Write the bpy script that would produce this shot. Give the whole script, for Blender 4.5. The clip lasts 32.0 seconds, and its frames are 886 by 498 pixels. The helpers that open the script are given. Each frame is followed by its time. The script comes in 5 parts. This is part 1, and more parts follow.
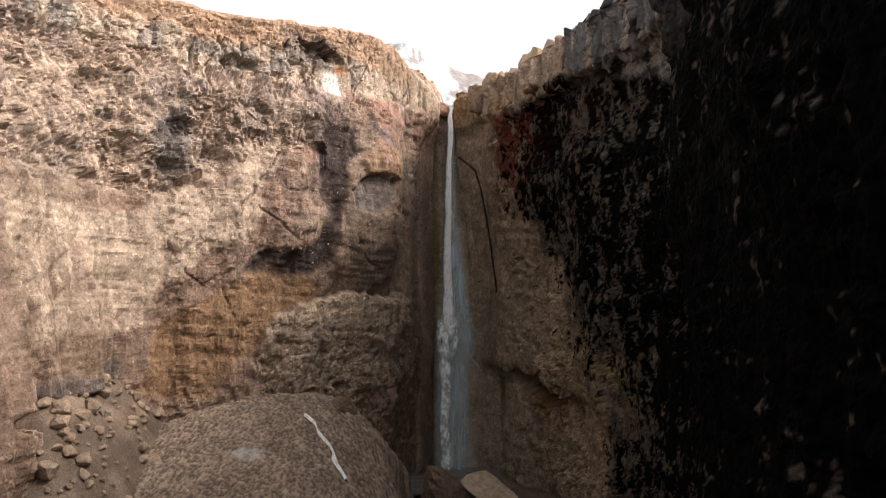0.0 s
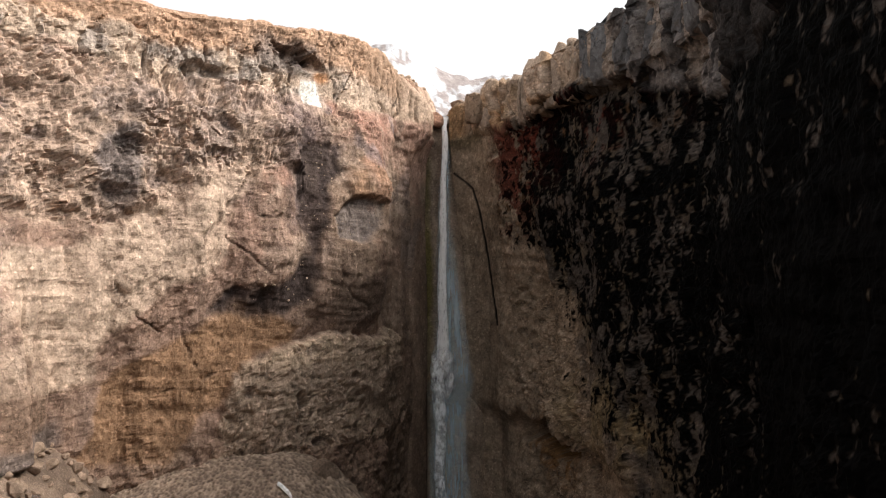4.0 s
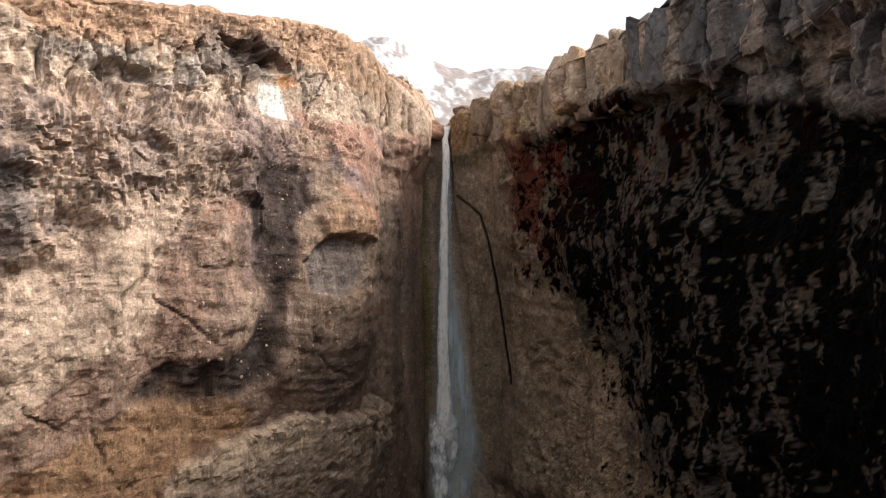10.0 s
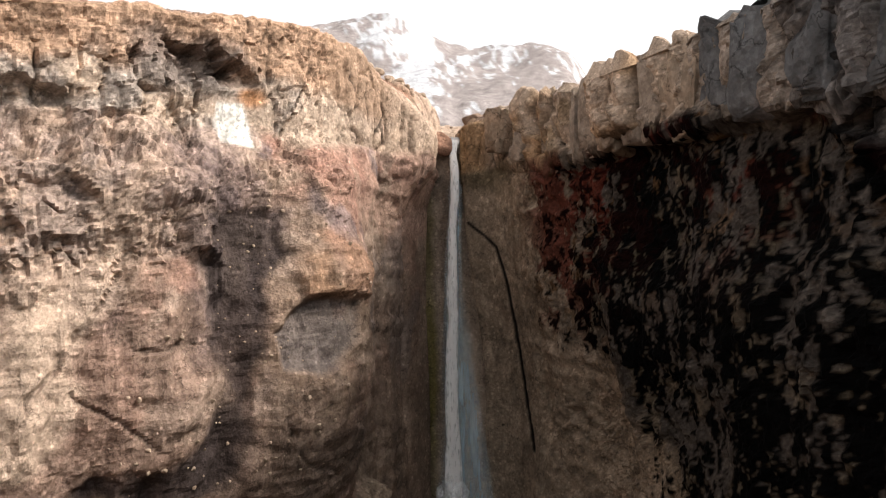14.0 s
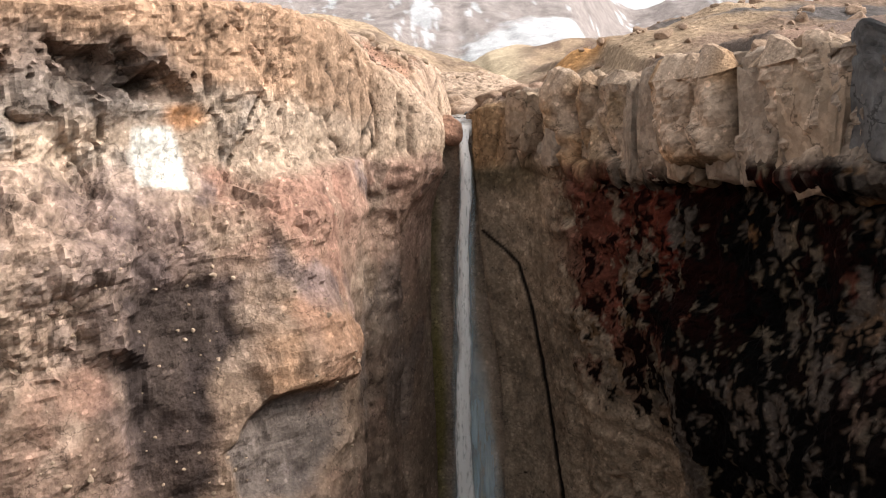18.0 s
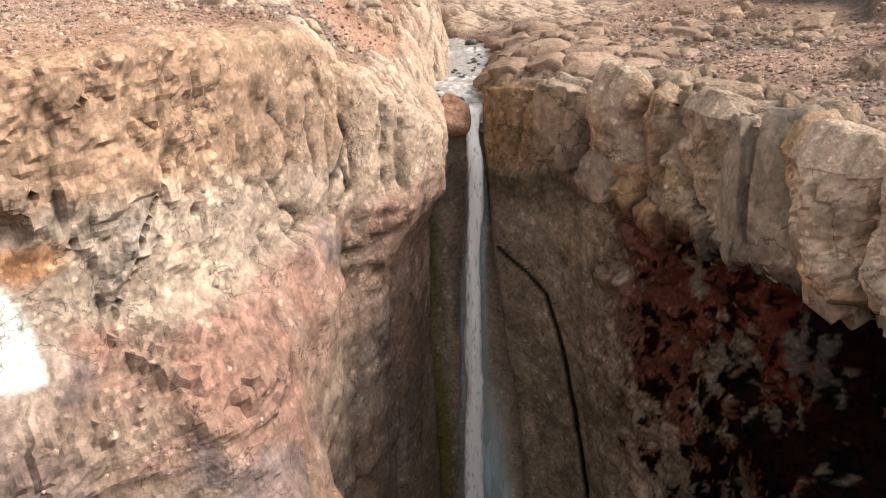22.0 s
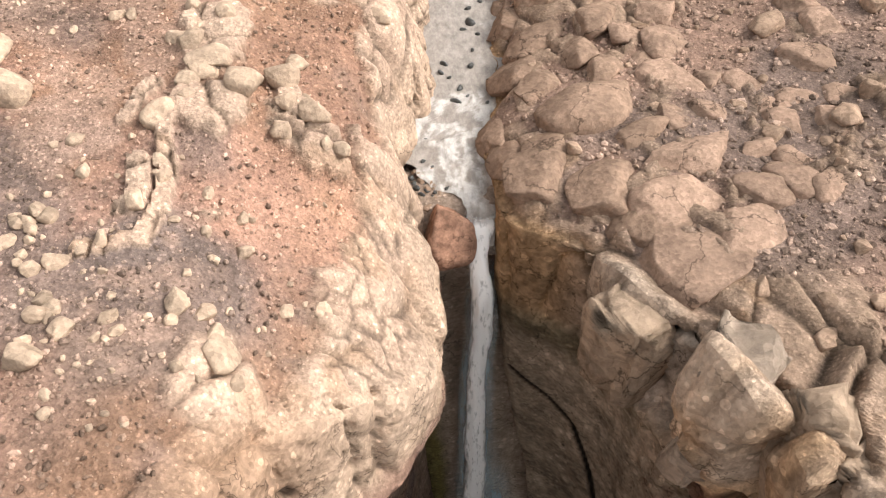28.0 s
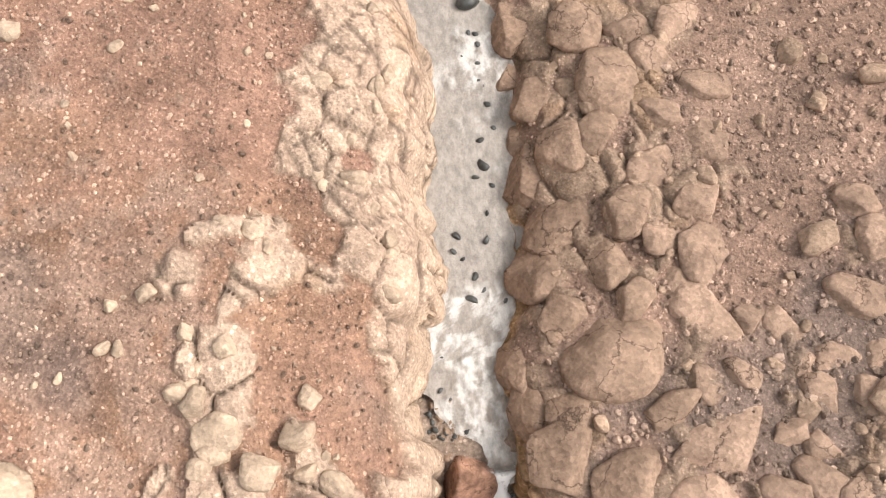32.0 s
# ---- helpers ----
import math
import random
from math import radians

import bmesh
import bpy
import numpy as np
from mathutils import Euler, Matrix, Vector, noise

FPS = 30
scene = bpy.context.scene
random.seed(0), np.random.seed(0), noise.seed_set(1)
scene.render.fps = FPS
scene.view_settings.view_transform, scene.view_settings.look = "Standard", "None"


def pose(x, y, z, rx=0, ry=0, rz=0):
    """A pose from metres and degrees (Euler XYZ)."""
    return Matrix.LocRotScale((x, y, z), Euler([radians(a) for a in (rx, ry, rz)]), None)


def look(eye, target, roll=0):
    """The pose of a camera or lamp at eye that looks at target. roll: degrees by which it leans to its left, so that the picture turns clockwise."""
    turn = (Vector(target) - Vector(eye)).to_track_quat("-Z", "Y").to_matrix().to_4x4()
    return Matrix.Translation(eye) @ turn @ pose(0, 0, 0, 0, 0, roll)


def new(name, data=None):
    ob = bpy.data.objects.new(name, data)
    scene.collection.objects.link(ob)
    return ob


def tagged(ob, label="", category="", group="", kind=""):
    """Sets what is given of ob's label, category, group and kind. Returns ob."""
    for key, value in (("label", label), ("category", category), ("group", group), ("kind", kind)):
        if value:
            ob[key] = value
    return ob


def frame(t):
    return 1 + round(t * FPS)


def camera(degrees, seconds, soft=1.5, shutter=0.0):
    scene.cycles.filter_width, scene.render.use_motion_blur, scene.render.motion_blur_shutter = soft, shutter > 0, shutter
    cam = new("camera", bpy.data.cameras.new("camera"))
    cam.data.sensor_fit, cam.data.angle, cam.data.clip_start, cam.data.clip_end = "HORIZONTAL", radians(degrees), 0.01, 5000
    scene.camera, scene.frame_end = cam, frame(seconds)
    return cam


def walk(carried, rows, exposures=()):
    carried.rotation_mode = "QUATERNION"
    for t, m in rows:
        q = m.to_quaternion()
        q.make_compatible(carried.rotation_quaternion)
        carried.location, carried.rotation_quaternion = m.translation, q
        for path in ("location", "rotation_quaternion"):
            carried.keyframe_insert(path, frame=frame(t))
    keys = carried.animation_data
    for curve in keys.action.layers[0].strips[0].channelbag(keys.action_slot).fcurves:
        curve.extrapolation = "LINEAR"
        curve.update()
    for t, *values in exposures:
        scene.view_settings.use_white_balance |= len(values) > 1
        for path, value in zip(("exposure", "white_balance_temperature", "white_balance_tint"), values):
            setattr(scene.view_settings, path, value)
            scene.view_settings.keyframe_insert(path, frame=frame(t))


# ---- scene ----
cam = camera(57.1, 32.0, soft=1.2)
PATH = [
    (0, (2.777, 1.874, 47.613), (2.736, 3.873, 47.657), -0.1),
    (0.5, (2.474, 4.078, 48.356), (2.438, 6.077, 48.4), -0.1),
    (1, (2.312, 6.594, 49.217), (2.278, 8.593, 49.261), -0.1),
    (1.5, (2.149, 8.819, 49.888), (2.117, 10.819, 49.933), -0.1),
    (2, (2.054, 11.177, 50.595), (2.024, 13.176, 50.641), -0.2),
    (2.5, (1.915, 13.476, 51.309), (1.888, 15.475, 51.355), -0.2),
    (3, (1.732, 16.027, 52.06), (1.709, 18.026, 52.105), -0.2),
    (3.5, (1.294, 18.643, 52.666), (1.279, 20.642, 52.713), -0.3),
    (5.5, (0.809, 28.375, 55.771), (0.807, 30.375, 55.81), -0.2),
    (6, (0.699, 30.829, 56.323), (0.698, 32.828, 56.363), -0.3),
    (6.5, (0.674, 33.429, 57.162), (0.673, 35.429, 57.199), -0.3),
    (7, (0.655, 36.218, 57.912), (0.654, 38.218, 57.949), -0.3),
    (7.5, (0.349, 38.683, 58.572), (0.353, 40.683, 58.607), -0.4),
    (8, (0.362, 41.2, 59.242), (0.365, 43.2, 59.276), -0.4),
    (8.5, (0.291, 43.708, 59.846), (0.293, 45.707, 59.879), -0.5),
    (9, (0.204, 46.3, 60.374), (0.207, 48.299, 60.407), -0.5),
    (9.5, (0.176, 49.205, 61.132), (0.177, 51.205, 61.163), -0.5),
    (10, (0.363, 51.943, 61.947), (0.359, 53.943, 61.976), -0.4),
    (10.5, (0.295, 54.932, 62.801), (0.29, 56.932, 62.828), -0.4),
    (11, (0.177, 57.468, 63.591), (0.172, 59.468, 63.618), -0.5),
    (11.5, (0.031, 60.461, 64.509), (0.027, 62.461, 64.537), -0.5),
    (12, (-0.085, 63.232, 65.578), (-0.089, 65.231, 65.606), -0.5),
    (12.5, (-0.187, 65.915, 66.747), (-0.192, 67.915, 66.775), -0.5),
    (13, (-0.341, 68.652, 68.111), (-0.346, 70.652, 68.132), -0.6),
    (13.5, (-0.453, 71.658, 69.55), (-0.46, 73.658, 69.55), -0.6),
    (15.5, (-1.008, 82.588, 74.991), (-1.017, 84.584, 74.866), -1.0),
    (16, (-1.155, 85.478, 76.6), (-1.164, 87.472, 76.443), -0.9),
    (16.5, (-1.297, 88.392, 78.052), (-1.307, 90.383, 77.868), -1.0),
    (17, (-1.403, 91.363, 79.643), (-1.413, 93.352, 79.433), -1.0),
    (17.5, (-1.415, 94.839, 81.435), (-1.427, 96.825, 81.198), -1.1),
    (18, (-1.398, 98.252, 83.218), (-1.411, 100.234, 82.953), -1.1),
    (18.5, (-1.54, 101.366, 84.838), (-1.55, 103.345, 84.546), -1.2),
    (19, (-1.696, 104.638, 86.446), (-1.702, 106.613, 86.13), -1.2),
    (19.5, (-1.866, 107.774, 88.183), (-1.867, 109.743, 87.836), -1.3),
    (20, (-2.015, 111.253, 90.113), (-2.014, 113.214, 89.718), -1.4),
    (20.5, (-2.108, 114.383, 91.844), (-2.106, 116.331, 91.391), -1.6),
    (21, (-2.268, 117.508, 93.546), (-2.264, 119.438, 93.021), -1.8),
    (21.5, (-2.354, 120.911, 95.439), (-2.35, 122.815, 94.83), -2.0),
    (22, (-2.379, 124.456, 97.332), (-2.374, 126.331, 96.635), -2.1),
    (22.5, (-2.29, 127.507, 99.036), (-2.291, 129.351, 98.262), -2.4),
    (23, (-2.272, 130.634, 100.808), (-2.273, 132.443, 99.955), -2.6),
    (23.5, (-2.244, 133.796, 102.519), (-2.249, 135.567, 101.59), -3.0),
    (24, (-2.442, 137.282, 104.373), (-2.44, 139.008, 103.362), -3.2),
    (24.5, (-2.321, 140.128, 105.649), (-2.315, 141.819, 104.581), -3.2),
    (25, (-2.516, 143.366, 107.292), (-2.484, 145.013, 106.157), -2.9),
    (25.5, (-2.336, 146.306, 108.83), (-2.299, 147.908, 107.633), -3.1),
    (27.5, (-2.1, 157.284, 114.83), (-2.066, 158.699, 113.416), -3.0),
    (28, (-2.226, 160.869, 116.859), (-2.188, 162.206, 115.372), -2.9),
    (28.5, (-2.23, 164.093, 118.683), (-2.195, 165.359, 117.135), -3.0),
    (29, (-2.226, 167.692, 120.572), (-2.194, 168.877, 118.961), -3.0),
    (29.5, (-2.105, 170.995, 122.3), (-2.081, 172.103, 120.635), -3.4),
    (30, (-1.965, 174.367, 123.97), (-1.948, 175.394, 122.254), -3.7),
    (30.5, (-1.89, 178.33, 125.817), (-1.874, 179.255, 124.043), -3.8),
    (31, (-1.569, 181.882, 127.407), (-1.555, 182.714, 125.589), -4.5),
    (31.5, (-1.63, 185.335, 128.928), (-1.611, 186.075, 127.07), -4.3),
    (32, (-1.702, 189.086, 130.432), (-1.679, 189.718, 128.535), -3.8),
]
walk(cam, [(t, look(eye, target, roll)) for t, eye, target, roll in PATH])

# ---------------- light ----------------
SUN_AZ, SUN_EL = radians(98), radians(43)      # azimuth clockwise from +y
world = bpy.data.worlds.new("sky")
scene.world = world
world.use_nodes = True
wn, wl = world.node_tree.nodes, world.node_tree.links
sky = wn.new("ShaderNodeTexSky")
sky.sky_type = "NISHITA"
sky.sun_disc = False
sky.sun_elevation, sky.sun_rotation = SUN_EL, SUN_AZ
sky.air_density, sky.dust_density, sky.ozone_density = 1.2, 4.0, 1.0
haze = wn.new("ShaderNodeHueSaturation")
haze.inputs["Saturation"].default_value = 0.05
wl.new(sky.outputs[0], haze.inputs["Color"])
wl.new(haze.outputs[0], wn["Background"].inputs[0])
wn["Background"].inputs[1].default_value = 0.15
sun = new("sun", bpy.data.lights.new("sun", "SUN"))
sun.data.energy, sun.data.angle, sun.data.color = 1.42, radians(16), (1.0, 0.90, 0.78)
sun_dir = Vector((math.sin(SUN_AZ) * math.cos(SUN_EL), math.cos(SUN_AZ) * math.cos(SUN_EL), math.sin(SUN_EL)))
sun.matrix_world = look(sun_dir * 300, (0, 0, 0))
scene.view_settings.exposure = 1.1

# ---------------- noise ----------------


def hashed(ix, iy, iz, seed):
    h = (ix.astype(np.int64) * 374761393 + iy.astype(np.int64) * 668265263 + iz.astype(np.int64) * 2147483647 + seed * 974634541) & 0xFFFFFFFF
    h = ((h ^ (h >> 13)) * 1274126177) & 0xFFFFFFFF
    h = ((h ^ (h >> 16)) * 2246822519) & 0xFFFFFFFF
    return ((h ^ (h >> 15)) & 0xFFFFFF) / 16777216.0


def vnoise(p, seed=0):
    f = np.floor(p)
    i = f.astype(np.int64)
    w = p - f
    w = w * w * w * (w * (w * 6 - 15) + 10)
    out = 0.0
    for a in (0, 1):
        wa = w[:, 0] if a else 1 - w[:, 0]
        for b in (0, 1):
            wb = wa * (w[:, 1] if b else 1 - w[:, 1])
            for c in (0, 1):
                out = out + wb * (w[:, 2] if c else 1 - w[:, 2]) * hashed(i[:, 0] + a, i[:, 1] + b, i[:, 2] + c, seed)
    return out * 2 - 1


def fbm(p, octaves=4, seed=0, gain=0.5):
    out, amp, total = 0.0, 1.0, 0.0
    q = p.copy()
    for k in range(octaves):
        out = out + amp * vnoise(q, seed + 17 * k)
        total += amp
        amp *= gain
        q = q * 2.03 + 11.3
    return out / total


def worley(p, seed=0, facet=False):
    """Distances to the two nearest seeds of a jittered lattice, a random value of the nearest one, and the tilt of its own plane."""
    i = np.floor(p).astype(np.int64)
    f1 = np.full(len(p), 9.0)
    f2 = np.full(len(p), 9.0)
    cid = np.zeros(len(p))
    lean = np.zeros(len(p))
    for a in (-1, 0, 1):
        for b in (-1, 0, 1):
            for c in (-1, 0, 1):
                x, y, z = i[:, 0] + a, i[:, 1] + b, i[:, 2] + c
                dx = x + hashed(x, y, z, seed) - p[:, 0]
                dy = y + hashed(x, y, z, seed + 1) - p[:, 1]
                dz = z + hashed(x, y, z, seed + 2) - p[:, 2]
                d = np.sqrt(dx * dx + dy * dy + dz * dz)
                near = d < f1
                f2 = np.where(near, f1, np.minimum(f2, d))
                cid = np.where(near, hashed(x, y, z, seed + 3), cid)
                if facet:
                    tilt = dx * (hashed(x, y, z, seed + 4) - 0.5) + dy * (hashed(x, y, z, seed + 5) - 0.5) + dz * (hashed(x, y, z, seed + 6) - 0.5)
                    lean = np.where(near, tilt, lean)
                f1 = np.where(near, d, f1)
    return (f1, f2, cid, lean) if facet else (f1, f2, cid)


def smooth(x, a, b):
    t = np.clip((x - a) / (b - a), 0, 1)
    return t * t * (3 - 2 * t)


def mix(a, b, w):
    return a + (np.asarray(b) - a) * w[:, None]


def blob(p, c, r, warp=0.0, hard=0.25):
    """A soft ellipsoid: 1 inside, 0 outside, with an uneven outline."""
    d = np.sqrt((((p - np.array(c)) / np.array(r)) ** 2).sum(1))
    if np.ndim(warp) or warp:
        d = d + warp
    return 1 - smooth(d, 1 - hard, 1 + hard)


def patch(u, v, corners, warp, soft=0.5):
    """A polygon of the (u, v) plane: 1 inside, 0 outside, its outline shifted by warp metres."""
    c = np.array(corners, float)
    best = np.full(len(u), 1e9)
    inside = np.zeros(len(u), bool)
    for (ax, ay), (bx, by) in zip(c, np.roll(c, -1, 0)):
        ex, ey = bx - ax, by - ay
        t = np.clip(((u - ax) * ex + (v - ay) * ey) / (ex * ex + ey * ey), 0, 1)
        best = np.minimum(best, np.hypot(u - ax - t * ex, v - ay - t * ey))
        inside ^= ((ay > v) != (by > v)) & (u < ax + (v - ay) * ex / (ey if ey else 1e-9))
    return smooth(np.where(inside, best, -best) + warp, -soft, soft)


def groove(u, v, line, width):
    """A thin line through the points of the (u, v) plane: 1 on it, 0 away from it."""
    c = np.array(line, float)
    best = np.full(len(u), 1e9)
    for (ax, ay), (bx, by) in zip(c[:-1], c[1:]):
        t = np.clip(((u - ax) * (bx - ax) + (v - ay) * (by - ay)) / ((bx - ax) ** 2 + (by - ay) ** 2), 0, 1)
        best = np.minimum(best, np.hypot(u - ax - t * (bx - ax), v - ay - t * (by - ay)))
    return 1 - smooth(best, 0.35 * width, width)


# ---------------- materials ----------------


def nodes_of(name):
    m = bpy.data.materials.new(name)
    m.use_nodes = True
    n, l = m.node_tree.nodes, m.node_tree.links
    return m, n, l, n["Principled BSDF"]


def noise_node(n, l, coord, scale, detail=6, rough=0.6, kind="ShaderNodeTexNoise"):
    t = n.new(kind)
    t.inputs["Scale"].default_value = scale
    if kind == "ShaderNodeTexNoise":
        t.inputs["Detail"].default_value, t.inputs["Roughness"].default_value = detail, rough
    l.new(coord, t.inputs["Vector"])
    return t


def ramp(n, l, source, a, b, lo, hi):
    r = n.new("ShaderNodeMapRange")
    for k, v in zip((1, 2, 3, 4), (a, b, lo, hi)):
        r.inputs[k].default_value = v
    l.new(source, r.inputs[0])
    return r.outputs[0]


def times(n, l, a, b):
    m = n.new("ShaderNodeMix")
    m.data_type, m.blend_type = "RGBA", "MULTIPLY"
    m.inputs[0].default_value = 1
    l.new(a, m.inputs[6])
    l.new(b, m.inputs[7])
    return m.outputs[2]


def earth(name, coarse=0.35, grain=2.5, bump=0.25, colour=None, vary=(0.72, 1.25), rough=0.92, by_object=False, speck=0.3, cracks=0.0, streak=0.0, dots=0.0, facets=()):
    """Rock or soil: the mineral colour of the mesh (or one colour), speckled at two scales, with fine relief."""
    m, n, l, b = nodes_of(name)
    geo = n.new("ShaderNodeNewGeometry")
    pos = geo.outputs["Position"]
    if colour is None:
        base = n.new("ShaderNodeVertexColor")
        base.layer_name = "mineral"
        col = base.outputs[0]
    else:
        rgb = n.new("ShaderNodeRGB")
        rgb.outputs[0].default_value = (*colour, 1)
        col = rgb.outputs[0]
    big = noise_node(n, l, pos, coarse, 8, 0.62)
    fine = noise_node(n, l, pos, grain, 8, 0.7)
    chips = noise_node(n, l, pos, grain * 1.6, kind="ShaderNodeTexVoronoi")
    clasts = noise_node(n, l, pos, grain * 0.45, kind="ShaderNodeTexVoronoi")
    tone = n.new("ShaderNodeSeparateColor")
    l.new(clasts.outputs["Color"], tone.inputs[0])
    tone2 = n.new("ShaderNodeSeparateColor")
    l.new(chips.outputs["Color"], tone2.inputs[0])
    col = times(n, l, col, ramp(n, l, big.outputs[0], 0.3, 0.7, *vary))
    col = times(n, l, col, ramp(n, l, fine.outputs[0], 0.34, 0.68, 1 - speck, 1 + speck))
    col = times(n, l, col, ramp(n, l, tone.outputs[0], 0, 1, 0.9, 1.1))
    col = times(n, l, col, ramp(n, l, tone2.outputs[0], 0, 1, 0.84, 1.16))
    if dots:
        seeds = noise_node(n, l, pos, dots, kind="ShaderNodeTexVoronoi")
        pick = n.new("ShaderNodeSeparateColor")
        l.new(seeds.outputs["Color"], pick.inputs[0])
        size = ramp(n, l, pick.outputs[1], 0.55, 1.0, 0.0, 0.42)
        inside = n.new("ShaderNodeMath")
        inside.operation = "LESS_THAN"
        l.new(seeds.outputs["Distance"], inside.inputs[0])
        l.new(size, inside.inputs[1])
        col = times(n, l, col, ramp(n, l, inside.outputs[0], 0, 1, 0.95, 1.42))
    if streak:
        long = n.new("ShaderNodeVectorMath")
        long.operation = "MULTIPLY"
        long.inputs[1].default_value = (1, 1, 0.1)
        l.new(pos, long.inputs[0])
        col = times(n, l, col, ramp(n, l, noise_node(n, l, long.outputs[0], streak, 7, 0.65).outputs[0], 0.3, 0.7, 0.82, 1.17))
    if cracks:
        bend = n.new("ShaderNodeVectorMath")
        bend.operation = "MULTIPLY_ADD"
        l.new(noise_node(n, l, pos, 0.5, 4, 0.6).outputs["Color"], bend.inputs[0])
        bend.inputs[1].default_value = (3.5, 3.5, 3.5)
        l.new(pos, bend.inputs[2])
        net = noise_node(n, l, bend.outputs[0], cracks, kind="ShaderNodeTexVoronoi")
        net.feature = "DISTANCE_TO_EDGE"
        gap = n.new("ShaderNodeMath")
        gap.operation = "MAXIMUM"
        l.new(ramp(n, l, net.outputs["Distance"], 0.003, 0.016, 0.45, 1.0), gap.inputs[0])
        l.new(ramp(n, l, noise_node(n, l, pos, 0.23, 3, 0.5).outputs[0], 0.45, 0.53, 1.0, 0.0), gap.inputs[1])
        col = times(n, l, col, gap.outputs[0])
    if by_object:
        info = n.new("ShaderNodeObjectInfo")
        col = times(n, l, col, ramp(n, l, info.outputs["Random"], 0, 1, 0.84, 1.14))
    l.new(col, b.inputs["Base Color"])
    b.inputs["Roughness"].default_value = rough
    b.inputs["Specular IOR Level"].default_value = 0.03 if rough > 0.8 else 0.4
    h = n.new("ShaderNodeMath")
    h.operation = "MULTIPLY_ADD"
    l.new(chips.outputs["Distance"], h.inputs[0])
    h.inputs[1].default_value = 0.35
    l.new(fine.outputs[0], h.inputs[2])
    bp = n.new("ShaderNodeBump")
    bp.inputs["Strength"].default_value = 0.7
    bp.inputs["Distance"].default_value = bump
    l.new(h.outputs[0], bp.inputs["Height"])
    last = bp.outputs[0]
    for size, depth in facets:      # broken faces: each cell is a plane of its own tilt
        bend = n.new("ShaderNodeVectorMath")
        bend.operation = "MULTIPLY_ADD"
        l.new(noise_node(n, l, pos, 0.7 / size, 3, 0.5).outputs["Color"], bend.inputs[0])
        bend.inputs[1].default_value = (0.9 * size,) * 3
        l.new(pos, bend.inputs[2])
        cell = noise_node(n, l, bend.outputs[0], 1 / size, kind="ShaderNodeTexVoronoi")
        away, tilt, dot = n.new("ShaderNodeVectorMath"), n.new("ShaderNodeVectorMath"), n.new("ShaderNodeVectorMath")
        away.operation, tilt.operation, dot.operation = "SUBTRACT", "SUBTRACT", "DOT_PRODUCT"
        l.new(bend.outputs[0], away.inputs[0])
        l.new(cell.outputs["Position"], away.inputs[1])
        l.new(cell.outputs["Color"], tilt.inputs[0])
        tilt.inputs[1].default_value = (0.5, 0.5, 0.5)
        l.new(away.outputs[0], dot.inputs[0])
        l.new(tilt.outputs[0], dot.inputs[1])
        fb = n.new("ShaderNodeBump")
        fb.inputs["Strength"].default_value = 1.0
        fb.inputs["Distance"].default_value = depth
        l.new(dot.outputs["Value"], fb.inputs["Height"])
        l.new(last, fb.inputs["Normal"])
        last = fb.outputs[0]
    l.new(last, b.inputs["Normal"])
    return m


ROCK = earth("layered_rock", 0.35, 2.8, 0.16, speck=0.14, streak=0.5, dots=1.7, cracks=0.33, facets=((2.6, 0.22), (0.8, 0.24)))
SOIL = earth("stony_soil", 0.25, 4.4, 0.16, speck=0.26, dots=4.5, facets=((0.9, 0.2),))
FAR = earth("far_slopes", 0.03, 0.6, 1.2, speck=0.34, dots=0.5)
STONE = earth("weathered_stone", 0.8, 3.5, 0.12, (0.285, 0.20, 0.145), by_object=True, speck=0.16, facets=((0.7, 0.25),))
SLAB = earth("rounded_slab", 0.5, 3.2, 0.10, (0.268, 0.183, 0.136), by_object=True, speck=0.13, cracks=0.22, facets=((1.3, 0.22),))
SLAB_DAMP = earth("damp_slab", 0.5, 3.2, 0.10, (0.23, 0.157, 0.115), by_object=True, speck=0.15, cracks=0.22, facets=((1.3, 0.25),))
PALE = earth("pale_stone", 0.8, 3.5, 0.1, (0.38, 0.285, 0.21), by_object=True, speck=0.14)
WET = earth("wet_dark_stone", 0.8, 3.5, 0.05, (0.05, 0.05, 0.048), rough=0.35, by_object=True)
TALUS = earth("fallen_rock", 0.6, 2.5, 0.15, (0.27, 0.195, 0.145), by_object=True, speck=0.2)
RUST = earth("rusty_stone", 0.9, 2.0, 0.2, (0.29, 0.165, 0.115), vary=(0.5, 1.55), speck=0.3, cracks=0.5)
ICE = earth("dirty_ice", 0.4, 1.6, 0.5, (0.15, 0.108, 0.08))
GRIT = earth("gritty_snow", 0.4, 0.9, 0.55, speck=0.3)
SNOW = earth("old_snow", 0.3, 3.0, 0.05, (0.8, 0.8, 0.8), (0.9, 1.05), 0.7)
LAVA_TAN = earth("tan_lava", 0.35, 1.6, 0.2, (0.31, 0.23, 0.168), by_object=True, speck=0.16, cracks=0.16, streak=0.5, facets=((2.0, 0.4), (0.7, 0.3)))
LAVA_DARK = earth("blue_grey_lava", 0.35, 1.6, 0.2, (0.118, 0.115, 0.116), by_object=True, speck=0.2, cracks=0.16, streak=0.5, facets=((2.0, 0.4), (0.7, 0.3)))
LAVA = earth("grey_lava", 0.35, 1.6, 0.2, (0.285, 0.225, 0.178), by_object=True, speck=0.16, cracks=0.16, streak=0.5, facets=((2.0, 0.4), (0.7, 0.3)))


